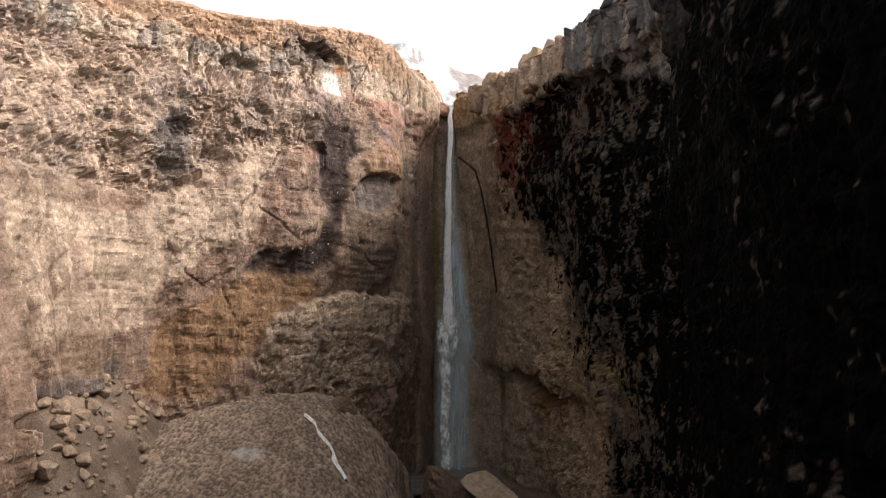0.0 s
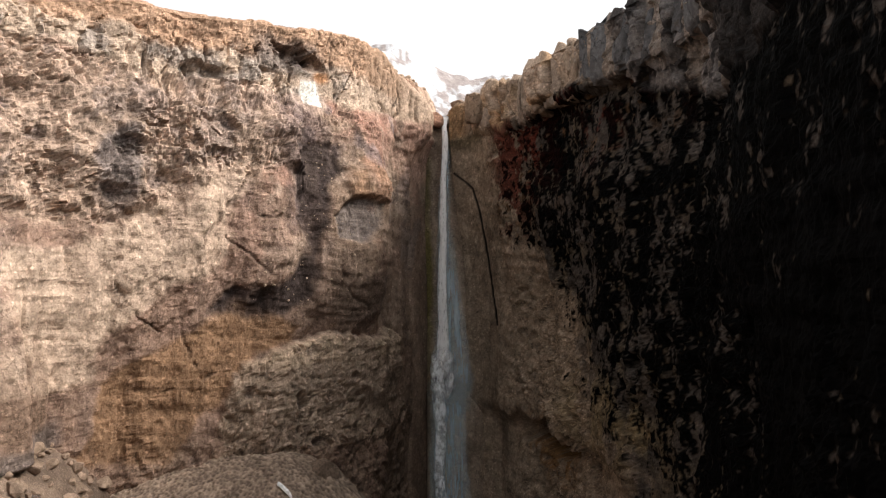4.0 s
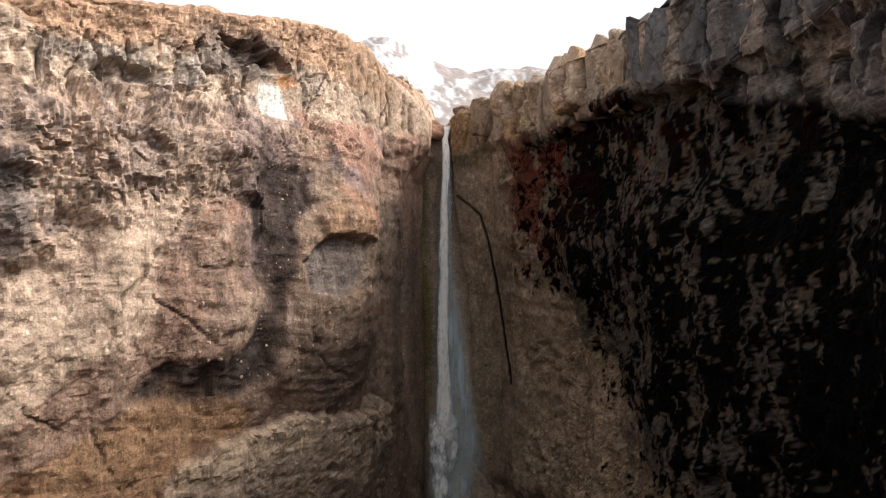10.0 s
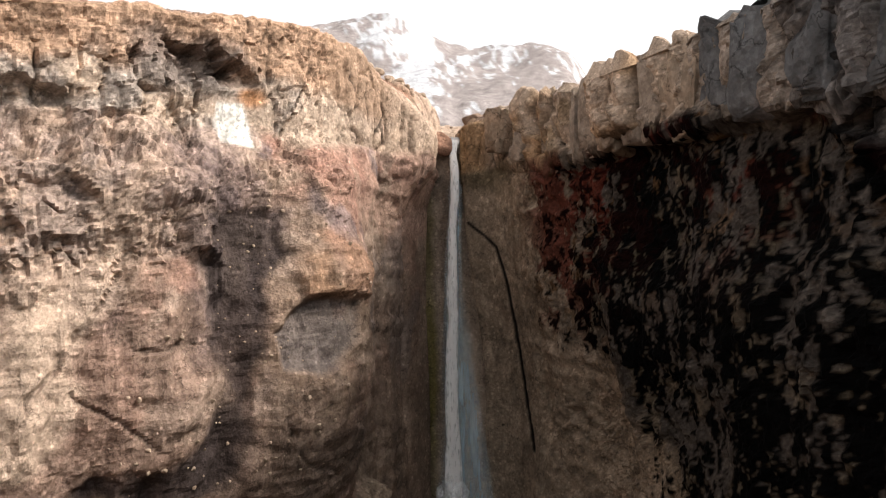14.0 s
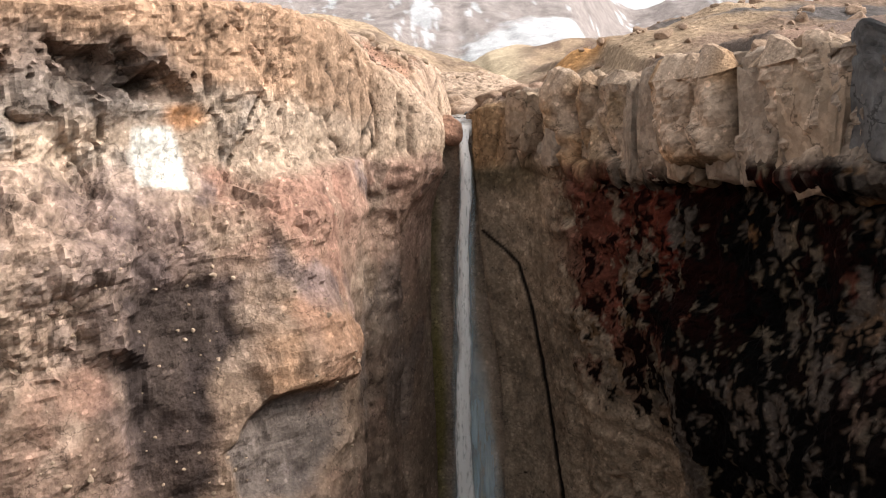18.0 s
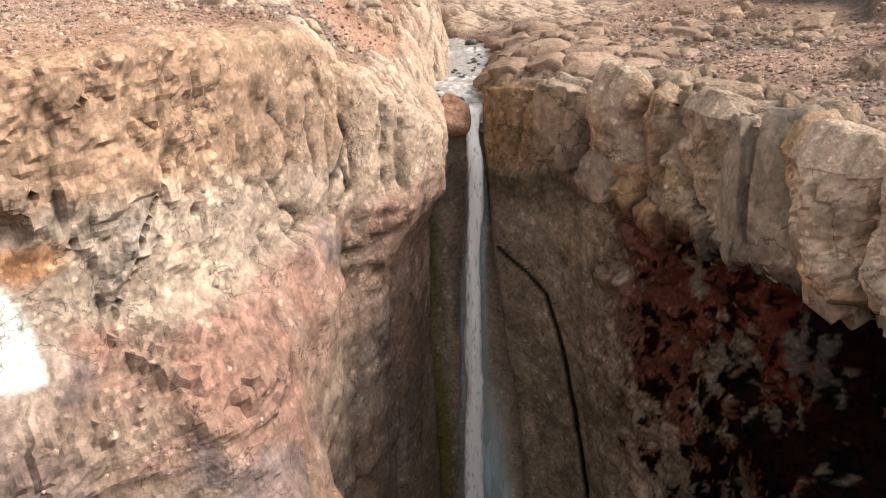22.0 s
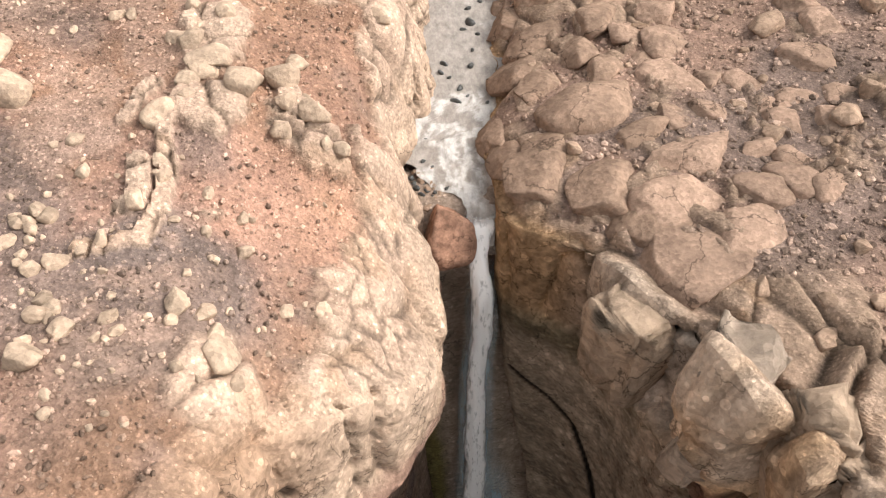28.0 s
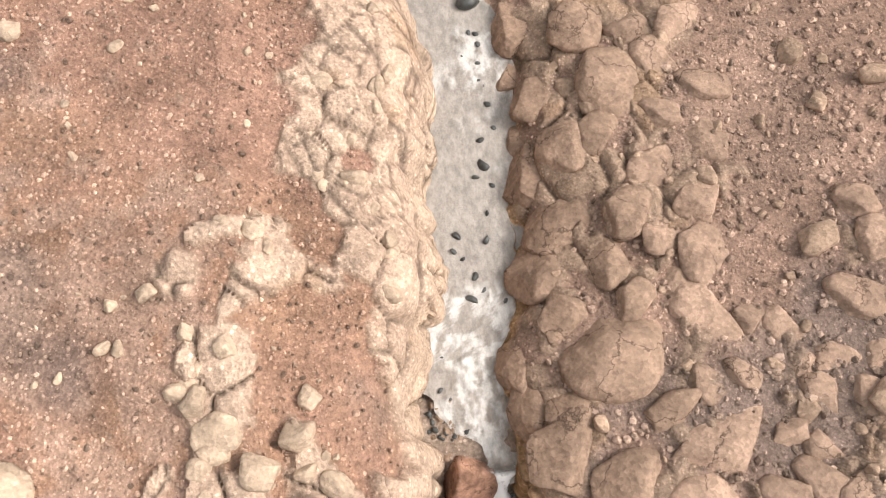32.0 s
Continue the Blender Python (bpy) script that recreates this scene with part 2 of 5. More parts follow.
def water_material(name, colour, rough, cover=None, stretch=(1, 1, 1), grain=1.0, relief=0.12):
    """Milky or falling water: a glossy scattering surface; cover gives the share of torn gaps in it."""
    m, n, l, b = nodes_of(name)
    b.inputs["Roughness"].default_value = rough
    b.inputs["IOR"].default_value = 1.33
    geo = n.new("ShaderNodeNewGeometry")
    if colour is None:
        base = n.new("ShaderNodeVertexColor")
        base.layer_name = "mineral"
        flow = n.new("ShaderNodeVectorMath")
        flow.operation = "MULTIPLY"
        flow.inputs[1].default_value = (1, 0.55, 1)
        l.new(geo.outputs["Position"], flow.inputs[0])
        froth = noise_node(n, l, flow.outputs[0], 2.6, 9, 0.7)
        l.new(times(n, l, base.outputs[0], ramp(n, l, froth.outputs[0], 0.35, 0.65, 0.72, 1.22)), b.inputs["Base Color"])
    else:
        b.inputs["Base Color"].default_value = (*colour, 1)
    scaled = n.new("ShaderNodeVectorMath")
    scaled.operation = "MULTIPLY"
    scaled.inputs[1].default_value = stretch
    l.new(geo.outputs["Position"], scaled.inputs[0])
    t = noise_node(n, l, scaled.outputs[0], grain, 8, 0.65)
    bp = n.new("ShaderNodeBump")
    bp.inputs["Strength"].default_value, bp.inputs["Distance"].default_value = 0.6, relief
    l.new(t.outputs[0], bp.inputs["Height"])
    l.new(bp.outputs[0], b.inputs["Normal"])
    if cover:
        thick = n.new("ShaderNodeVertexColor")
        thick.layer_name = "mineral"
        l.new(times(n, l, ramp(n, l, t.outputs[0], *cover), thick.outputs[0]), b.inputs["Alpha"])
    return m


MILK = water_material("milky_water", None, 0.22, grain=1.8, relief=0.25)
FOAM = water_material("falling_water", (0.98, 0.97, 0.96), 0.7, (0.33, 0.56, 0.55, 1.6), (1.6, 1.6, 0.35), 2.2, 0.06)
FROTH = water_material("broken_water", (0.95, 0.97, 0.98), 0.7, (0.40, 0.60, 0.15, 1.25), (1, 1, 0.6), 0.8, 0.05)
VEIL = water_material("spray", (0.66, 0.82, 0.90), 0.7, (0.34, 0.72, 0.04, 0.6), (1, 1, 0.1), 0.9, 0.02)
POOL = water_material("dark_pool", (0.16, 0.15, 0.14), 0.15)


def water_z(y):
    return 85.25 + 0.05 * (y - 191)


# ---------------- mesh making ----------------


def mesh_object(name, verts, faces, material, colours=None, flat=False):
    me = bpy.data.meshes.new(name)
    me.vertices.add(len(verts))
    me.vertices.foreach_set("co", np.ascontiguousarray(verts, dtype=np.float32).ravel())
    k = faces.shape[1]
    me.loops.add(faces.size)
    me.loops.foreach_set("vertex_index", faces.ravel().astype(np.int32))
    me.polygons.add(len(faces))
    me.polygons.foreach_set("loop_start", np.arange(0, faces.size, k, dtype=np.int32))
    me.polygons.foreach_set("use_smooth", np.full(len(faces), not flat) if np.ndim(flat) == 0 else ~flat)
    if colours is not None:
        a = me.color_attributes.new("mineral", "FLOAT_COLOR", "POINT")
        a.data.foreach_set("color", np.c_[np.clip(colours, 0.002, 0.9), np.ones(len(colours))].astype(np.float32).ravel())
    me.materials.append(material)
    me.update(calc_edges=True)
    me.validate()
    return new(name, me)


def grid_faces(rows, cols, flip=False):
    i = np.arange(rows * cols).reshape(rows, cols)
    f = np.stack([i[:-1, :-1], i[:-1, 1:], i[1:, 1:], i[1:, :-1]], -1).reshape(-1, 4)
    return f[:, ::-1] if flip else f


def grid_normals(g):
    """Normals of a grid (rows, cols, 3)."""
    a, b = np.gradient(g, axis=0), np.gradient(g, axis=1)
    n = np.cross(b, a)
    return n / np.maximum(np.linalg.norm(n, axis=2, keepdims=True), 1e-9)


def blur(a, k):
    w = np.hanning(2 * k + 3)[1:-1]
    w /= w.sum()
    pad = np.concatenate([np.repeat(a[:1], k, 0), a, np.repeat(a[-1:], k, 0)])
    return np.stack([np.convolve(pad[:, j], w, "valid") for j in range(a.shape[1])], 1)


def outline(points, pace):
    """A smooth curve through the corner points, with steps of pace(y) metres."""
    p = np.array(points, float)
    run = np.r_[0, np.cumsum(np.linalg.norm(np.diff(p, axis=0), axis=1))]
    fine = np.arange(0, run[-1], 0.1)
    q = np.stack([np.interp(fine, run, p[:, k]) for k in range(2)], 1)
    q = blur(q, 14)
    take, last = [0], 0.0
    for k in range(1, len(q)):
        last += np.linalg.norm(q[k] - q[k - 1])
        if last >= pace(q[k, 1]):
            take.append(k)
            last = 0.0
    return q[take]


def pace(y):
    if y < 25:
        return 1.6
    if y < 50:
        return 0.5
    if y < 138:
        return 0.34
    if y < 170:
        return 0.25
    if y < 216:
        return 0.15
    return 0.6


def pace_east(y):
    return 0.24 if 32 < y < 112 else pace(y)


def table(y, pairs):
    a = np.array(pairs, float)
    return np.interp(y, a[:, 0], a[:, 1])


# ---------------- the lie of the land ----------------
WEST = [(-56, -90), (-55, 60), (-57, 105), (-54, 122), (-47, 134), (-37, 143.5), (-29, 149.5), (-21.5, 156), (-16.5, 160), (-13, 165),
        (-11, 171), (-9.0, 175.5), (-5.6, 178.6), (-3.2, 181.2), (-2.3, 183.8), (-2.6, 187), (-2.8, 190), (-2.6, 192.6), (-3.2, 194.4), (-2.5, 197.1),
        (-2.2, 199), (-1.2, 200), (-1.1, 203), (-1.7, 206.1), (-0.8, 209.2), (0.1, 214), (-1.1, 218.3), (-2.5, 222), (-6, 228), (-13, 236), (-22, 262)]
EAST = [(25, -90), (22, 20), (21.5, 50), (23.5, 72), (28, 100), (29.2, 115), (27.5, 123), (23.8, 136), (20.4, 146), (18.6, 154),
        (16.2, 160), (15.2, 166), (14.2, 170.6), (11.6, 175.4), (9.9, 179.4), (8.2, 182.4), (6.6, 185.6), (4.6, 187.9), (2.2, 189.2), (1.3, 190.2),
        (1.5, 193.4), (0.9, 195.5), (1.1, 198.5), (2.3, 200.4), (2.4, 205.6), (3.0, 210.7), (2.9, 214.4), (2.4, 218.4), (0.5, 222), (-4, 227), (-9, 233), (-18, 262)]


def height_west(x, y):
    return 92.6 + 1.5 * np.exp(-(((y - 163) / 12) ** 2)) + 1.1 * smooth(x, -8.5, -11.5) * smooth(y, 168, 177) + 0.028 * (y - 160) + 0.02 * np.maximum(-10 - x, 0) + 0.05 * np.maximum(y - 225, 0)


def height_east(x, y):
    h = 88.6 + 0.012 * (y - 170) + 0.035 * np.maximum(150 - y, 0)
    return h + 0.12 * np.maximum(x - 16, 0) * smooth(y, 120, 170) + 0.06 * np.maximum(y - 225, 0) + 0.11 * np.maximum(y - 222, 0) * smooth(x, 20, 5) + 3.6 * smooth(x - 33 - 0.1 * (y - 200) - 2 * np.sin(y * 0.23), 0, 2.2) * smooth(y, 180, 195)


# bare pale rock on the west plateau: patches and narrow ridges, in plan
PALE_ROCK = [[(-7.8, 210), (-6.9, 205.2), (-6.3, 200.7), (-5.2, 199.7), (-5.1, 196.8), (-4, 194.1), (-3.7, 191.7), (-5.4, 191.3), (-5.6, 190.2), (-5.4, 187.8), (-6.2, 182.5), (-1, 182), (-1, 196), (0, 209)],
             [(-8.9, 193.9), (-8.1, 192.1), (-8.8, 191.6), (-8.8, 189.4), (-7.3, 188.5), (-5.4, 189.1), (-5.6, 190.2), (-6.7, 190.8), (-7.9, 192.6)],
             [(-13.7, 198.5), (-11.8, 198.6), (-10.3, 198.2), (-10.3, 196.2), (-10.7, 195.6), (-10.5, 194), (-11.4, 193.2), (-12.9, 193.7), (-13.4, 195.5)],
             [(-12.6, 192.2), (-11.6, 191.8), (-10.3, 191.7), (-10.1, 190), (-10.7, 188.8), (-12.6, 189.5), (-13.6, 189.5), (-13.5, 190.9)],
             [(-10.1, 203.5), (-8.9, 203.8), (-7.4, 201), (-5.2, 200.4), (-5.5, 199.6), (-7.4, 199.9), (-9.1, 200.5), (-10.2, 199.5), (-11.8, 198.6), (-10.8, 200.3)]]
PALE_RIDGES = [([(-12.5, 193.1), (-13.2, 190.6), (-13.3, 188.5), (-12.8, 187), (-13, 184.9), (-13.4, 183)], 0.6), ([(-13.9, 187.1), (-13.9, 185), (-14.2, 184.6)], 0.6),
               ([(-14.2, 192.3), (-14.8, 191), (-15.1, 189.8)], 0.6), ([(-12.8, 202.8), (-11.1, 203.2), (-9.6, 202.9)], 0.7), ([(-13.4, 183), (-15.5, 182.4)], 0.5)]


def rise(f1, f2, w=0.12):
    """0 on the joint between two cells, 1 inside them."""
    return smooth(f2 - f1, 0.0, w)


def crack(f1, f2, w=0.06):
    return 1 - smooth(f2 - f1, 0.0, w)


# zones of the west wall, in metres along it and in height
PALE_FLOW = [(46, 38), (66, 37.5), (72.8, 38.5), (74, 44.6), (78, 47.3), (81, 49.3), (88, 52.7), (91, 60.3), (93.7, 65), (94.7, 70.7), (88, 67), (76, 60), (70, 56.6), (46, 57)]
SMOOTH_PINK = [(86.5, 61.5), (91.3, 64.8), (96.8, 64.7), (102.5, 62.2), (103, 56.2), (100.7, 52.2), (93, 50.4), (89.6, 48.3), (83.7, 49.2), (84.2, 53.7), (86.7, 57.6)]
DARK_STREAK = [(103.1, 73.5), (108.4, 74), (111, 69.6), (107.9, 67.1), (106.7, 62.1), (107, 54.7), (104.7, 48.8), (100, 45.8), (93, 45.6), (89.5, 47.6), (95.5, 51.2), (100.7, 52.8), (103, 56.2), (103.3, 61), (102.5, 66.5)]
PILLAR = [(107.1, 65.2), (110.2, 68.3), (116, 71), (121.7, 70), (123.4, 64.3), (123.2, 48.6), (121, 45), (111.6, 43), (104.7, 47.6), (106.8, 54.7), (106.5, 60.9)]
PILLAR_FACE = [(108.6, 61.8), (111.5, 64.6), (113.5, 65.1), (118.6, 65), (117.4, 60.5), (113, 57.2), (108.8, 58.2)]
HOOD = [(112.4, 71.6), (116.1, 72.1), (121.5, 67.5), (120.3, 64.2), (114.4, 65.2), (112, 65.2), (110.8, 67.8)]
BROWN_WEDGE = [(70, 27), (73, 31), (74.2, 38), (78.3, 41), (88, 45.3), (93, 48), (99, 46.5), (104, 44.5), (101, 41.8), (95.6, 40.2), (92.8, 35.6), (88, 31), (84, 26)]
LOW_BRECCIA = [(92.6, 35), (95.6, 39.2), (98.5, 41), (107.9, 42), (128, 41.5), (127, 24), (90, 24)]
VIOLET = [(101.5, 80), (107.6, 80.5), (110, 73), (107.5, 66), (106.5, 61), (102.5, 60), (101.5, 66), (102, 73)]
# outline of the east cliff's shadow, darkened into the wall's colour
CAST_SHADE = [(87, 45), (95.6, 49.3), (104.6, 52.3), (111.2, 53.8), (121, 52), (124, 44), (111.1, 42.3), (101.4, 42), (95.6, 41)]
SEAMS = [[(95, 68), (90, 62.5), (87.4, 57), (84, 49)], [(94.5, 61.6), (98, 61.2), (102.5, 62.2)], [(91, 58.5), (95, 55), (98, 51)], [(76, 52), (79, 47), (82, 44.5)], [(108.5, 54), (111.5, 50), (116, 47)], [(85, 44.3), (87, 40.5), (88.5, 37)], [(92.5, 47.5), (91, 43.8), (89.5, 41), (90, 37.5)], [(80.8, 36), (86, 36.4), (91, 38)]]
JOINTS = [[(175.7, 87.2), (175.8, 86.0), (175.1, 84.7), (175.8, 82.7)], [(168.4, 90.3), (168.7, 89.0), (170.2, 87.5), (170.2, 86.2)], [(172.1, 89.3), (171.7, 87.9), (172.1, 85.7), (172.2, 84.7)], [(175.3, 88.3), (175.8, 86.1), (174.6, 84.3), (173.9, 83.6)]]
COARSE = [(46, 61), (62, 60), (74, 58.5), (80.2, 59.5), (86, 65), (95.5, 68.3), (103, 70.5), (102.8, 84), (46, 84)]


def zones_west(p):
    u, v = p[:, 0] * 0.62 + p[:, 1] * 0.78, p[:, 2]
    w = 2.6 * fbm(p * 0.16, 3, 21) + 1.1 * fbm(p * 0.7, 3, 22)
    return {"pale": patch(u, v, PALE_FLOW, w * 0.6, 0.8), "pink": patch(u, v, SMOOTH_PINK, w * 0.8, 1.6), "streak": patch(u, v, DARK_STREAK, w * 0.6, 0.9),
            "pillar": patch(u, v, PILLAR, w * 0.3, 2.2), "face": patch(u, v, PILLAR_FACE, w * 0.25, 0.45), "hood": patch(u, v, HOOD, w * 0.25, 0.5), "wedge": patch(u, v, BROWN_WEDGE, w * 0.45, 0.6),
            "low": patch(u, v, LOW_BRECCIA, w * 0.7, 0.4), "coarse": patch(u, v, COARSE, w * 1.5, 1.0), "cast_shade": patch(u, v, CAST_SHADE, w * 0.7, 1.2), "u": u,
            "seam": np.max([groove(u + 0.5 * w, v + 0.4 * fbm(p * 0.5, 3, 23), line, 0.3) for line in SEAMS], 0) * smooth(fbm(p * 0.35, 3, 24), -0.25, 0.05),
            "joint": np.max([groove(p[:, 1] + 0.35 * fbm(p * 0.9, 3, 25), v, line, 0.24) for line in JOINTS], 0),
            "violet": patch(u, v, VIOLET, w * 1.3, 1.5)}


def relief_wall(p, side, s_y):
    """How far the rock stands proud of the smooth wall, and the colour of the layers."""
    z = p[:, 2]
    west = side < 0
    wob = fbm(p * 0.08, 3, 5) * 2.5
    base = (82.0 if west else 81.0) + wob + (0 if west else -9.0 * smooth(s_y, 142, 100))
    lava = smooth(z, base - 0.8, base + 0.8)
    warp = np.stack([fbm(p * 0.25, 2, 31), fbm(p * 0.25, 2, 32), fbm(p * 0.25, 2, 33)], 1) * 1.1
    # jointed lava: tall blocks with rounded fronts
    f1, f2, c = worley((p + warp) * (np.array([0.27, 0.27, 0.10]) if west else np.array([0.22, 0.22, 0.05])), 7)
    g1, g2, gc, gl = worley((p + warp * 0.6) * np.array([0.62, 0.62, 0.5]), 11, True)
    h1, h2, hc, hl = worley((p + warp * 0.3) * 1.6, 15, True)
    big = fbm(p * np.array([0.045, 0.045, 0.03]), 3, 3) * 3.0
    ef, eg, eh = rise(f1, f2, 0.14), rise(g1, g2, 0.2), rise(h1, h2, 0.3)
    calm = 0.2 + 0.15 * smooth(s_y, 170, 164) + 0.35 * smooth(s_y, 162, 152) if west else 0.45
    block = (0.7 if west else 2.2) * (c - 0.3) * ef + (0.25 if west else 0.9) * smooth(f2 - f1, 0, 0.45) - (0.45 if west else 0.9) * crack(f1, f2, 0.045)
    block = block + calm * ((1.5 * gl + 0.4 * gc) * eg - 0.15 * crack(g1, g2, 0.05) * smooth(gc, 0.35, 0.6) + (0.4 * hl + 0.1 * hc) * eh) + fbm(p * 0.9, 4, 72) * 0.12
    block = block + (0.7 * gl * eg + 0.35 * hl * eh) * (0.3 + 0.6 * smooth(s_y, 166, 156) if west else 1.0)
    if not west:
        block = block * (1 - 0.75 * smooth(s_y, 183, 187.5)) - 0.3 * smooth(s_y, 184, 188)
    if west:      # loose earthy cap over the lava
        cap = smooth(z + 1.6 * fbm(p * 0.3, 3, 75), 87.6, 89.2) * smooth(s_y, 174, 164)
        loose = (1.0 * gl + 0.6 * gc) * eg + (0.35 * hc + 0.5 * hl) * eh + 0.9 * fbm(np.stack([p[:, 0] * 0.12, p[:, 1] * 0.12, z * 0.7], 1), 3, 76)
        block = block * (1 - cap) + cap * loose * 0.6
    # bedded tuff and breccia
    rill = fbm(p * np.array([0.22, 0.22, 0.035]), 4, 41) * 1.5
    bed = fbm(np.stack([p[:, 0] * 0.03, p[:, 1] * 0.03, z * 0.7 + 0.1 * p[:, 0]], 1), 3, 55) * 0.3
    v1, v2, vc, vl = worley((p + warp * 2) * np.array([0.2, 0.2, 0.24]), 19, True)
    hole = smooth(vc, 0.6, 0.78) * (1 - smooth(v1, 0.12, 0.42))
    zone = zones_west(p) if west else None
    if west:
        rough = np.clip(0.9 * zone["coarse"] + 0.5 * zone["low"] + 0.5 * smooth(s_y, 172, 160) * smooth(z, base - 9, base - 3) + 0.12 + 0.4 * smooth(z, 30, 25), 0, 1) * (1 - 0.7 * zone["pale"])
    else:
        rough = np.clip(0.45 + 0.55 * smooth(fbm(p * 0.07, 3, 61), -0.1, 0.2), 0, 1) * (1 - 0.75 * smooth(s_y, 176, 184)) * (0.45 + 0.55 * smooth(s_y, 85, 120))
    patchy = 0.45 + 0.75 * smooth(fbm(p * 0.11, 3, 63), -0.3, 0.35)
    lump = (-2.2 * hole * smooth(vc, 0.75, 0.9) + 2.0 * vl * rise(v1, v2, 0.2) + (0.7 * gc + 1.1 * gl) * eg) * patchy + (0.35 * hc + 0.6 * hl) * eh * patchy
    tuff = big + rill * 0.7 + bed + lump * rough + fbm(p * 0.9, 4, 71) * 0.2 + 0.1 * hl * eh + 0.4 * gl * eg
    if west:
        tuff = tuff + 1.3 * zone["pillar"] - 0.9 * zone["face"] + 0.8 * zone["hood"] * smooth(z, 71.5, 66) + 1.7 * zone["low"] * smooth(z, 27, 37) - 0.5 * zone["streak"] - 0.25 * zone["wedge"] - 0.35 * zone["pink"] - 0.35 * zone["seam"]
        fold = fbm(np.stack([(zone["u"] + z) * 0.045, (z - zone["u"]) * 0.24 + 1.5 * fbm(p * 0.05, 2, 99), 0 * z], 1), 4, 100)
        zone["fold"] = fold
        tuff = tuff + 1.7 * fold * 0.55 * smooth(z, 36, 42) * smooth(z, 70, 63) * smooth(zone["u"], 110, 100) * (1 - 0.9 * zone["wedge"])
        mid = fbm(p * np.array([0.13, 0.13, 0.15]) + 3.7, 3, 89)
        tuff = tuff + (2.6 * mid + 1.2 * np.abs(fbm(p * 0.22, 2, 90)) - 0.5) * zone["coarse"]
        block = block + 1.6 * mid * smooth(s_y, 164, 154)
        flute = np.abs(fbm(np.stack([zone["u"] * 0.28, 0 * z, z * 0.03], 1), 3, 86))
        tuff = tuff + 5.5 * (flute - 0.2) * smooth(zone["u"], 70, 62) * smooth(z, 56, 46)
        tuff = tuff - 2.6 * blob(p, (-51, 113, 28.6), (9, 15, 1.5), fbm(p * 0.2, 3, 79) * 0.6, 0.3)
        tuff = tuff - 1.3 * blob(p, (-43, 135, 70.5), (3.0, 3.0, 1.6), fbm(p * 0.3, 3, 80) * 0.6, 0.3)
        block = block - 3.0 * blob(p, (-24.5, 153.2, 88.2), (4.4, 4.4, 1.2), fbm(p * 0.5, 4, 84) * 1.5, 0.3) - 2.0 * blob(p, (-21.5, 156, 86.8), (1.5, 3, 1.0), fbm(p * 0.5, 3, 87) * 0.5, 0.3)
        block = block - 2.0 * blob(p, (-36, 144, 84), (3, 3, 1.2), fbm(p * 0.4, 3, 88) * 0.7, 0.3)
    else:
        seam = groove(p[:, 0], z, [(2.4, 73), (4.7, 71.2), (6.3, 69.6), (7.6, 65), (8.8, 58.6), (10.0, 51), (10.7, 45.5), (11.1, 42)], 0.3) * smooth(s_y, 177, 178.5) * smooth(s_y, 191, 190)
        zone = {"seam": seam}
        tuff = tuff - 0.35 * seam
        tuff = tuff - 7.0 * blob(p, (22, 172, 22.5), (9, 10, 3.0), fbm(p * 0.2, 3, 85) * 0.5, 0.3)
    out = tuff * (1 - lava) + lava * (block + 0.2 * big)
    if west:
        out = out - 0.3 * zone["joint"]
    if west:
        out = out * (1 - 0.75 * blob(p, (-21.0, 155, 82.3), (3.4, 9, 4.0), 0, 0.3))
    return out, lava, base, (f1, f2, c, h1, h2, hc, rough, hole, g1, g2, gc, zone)


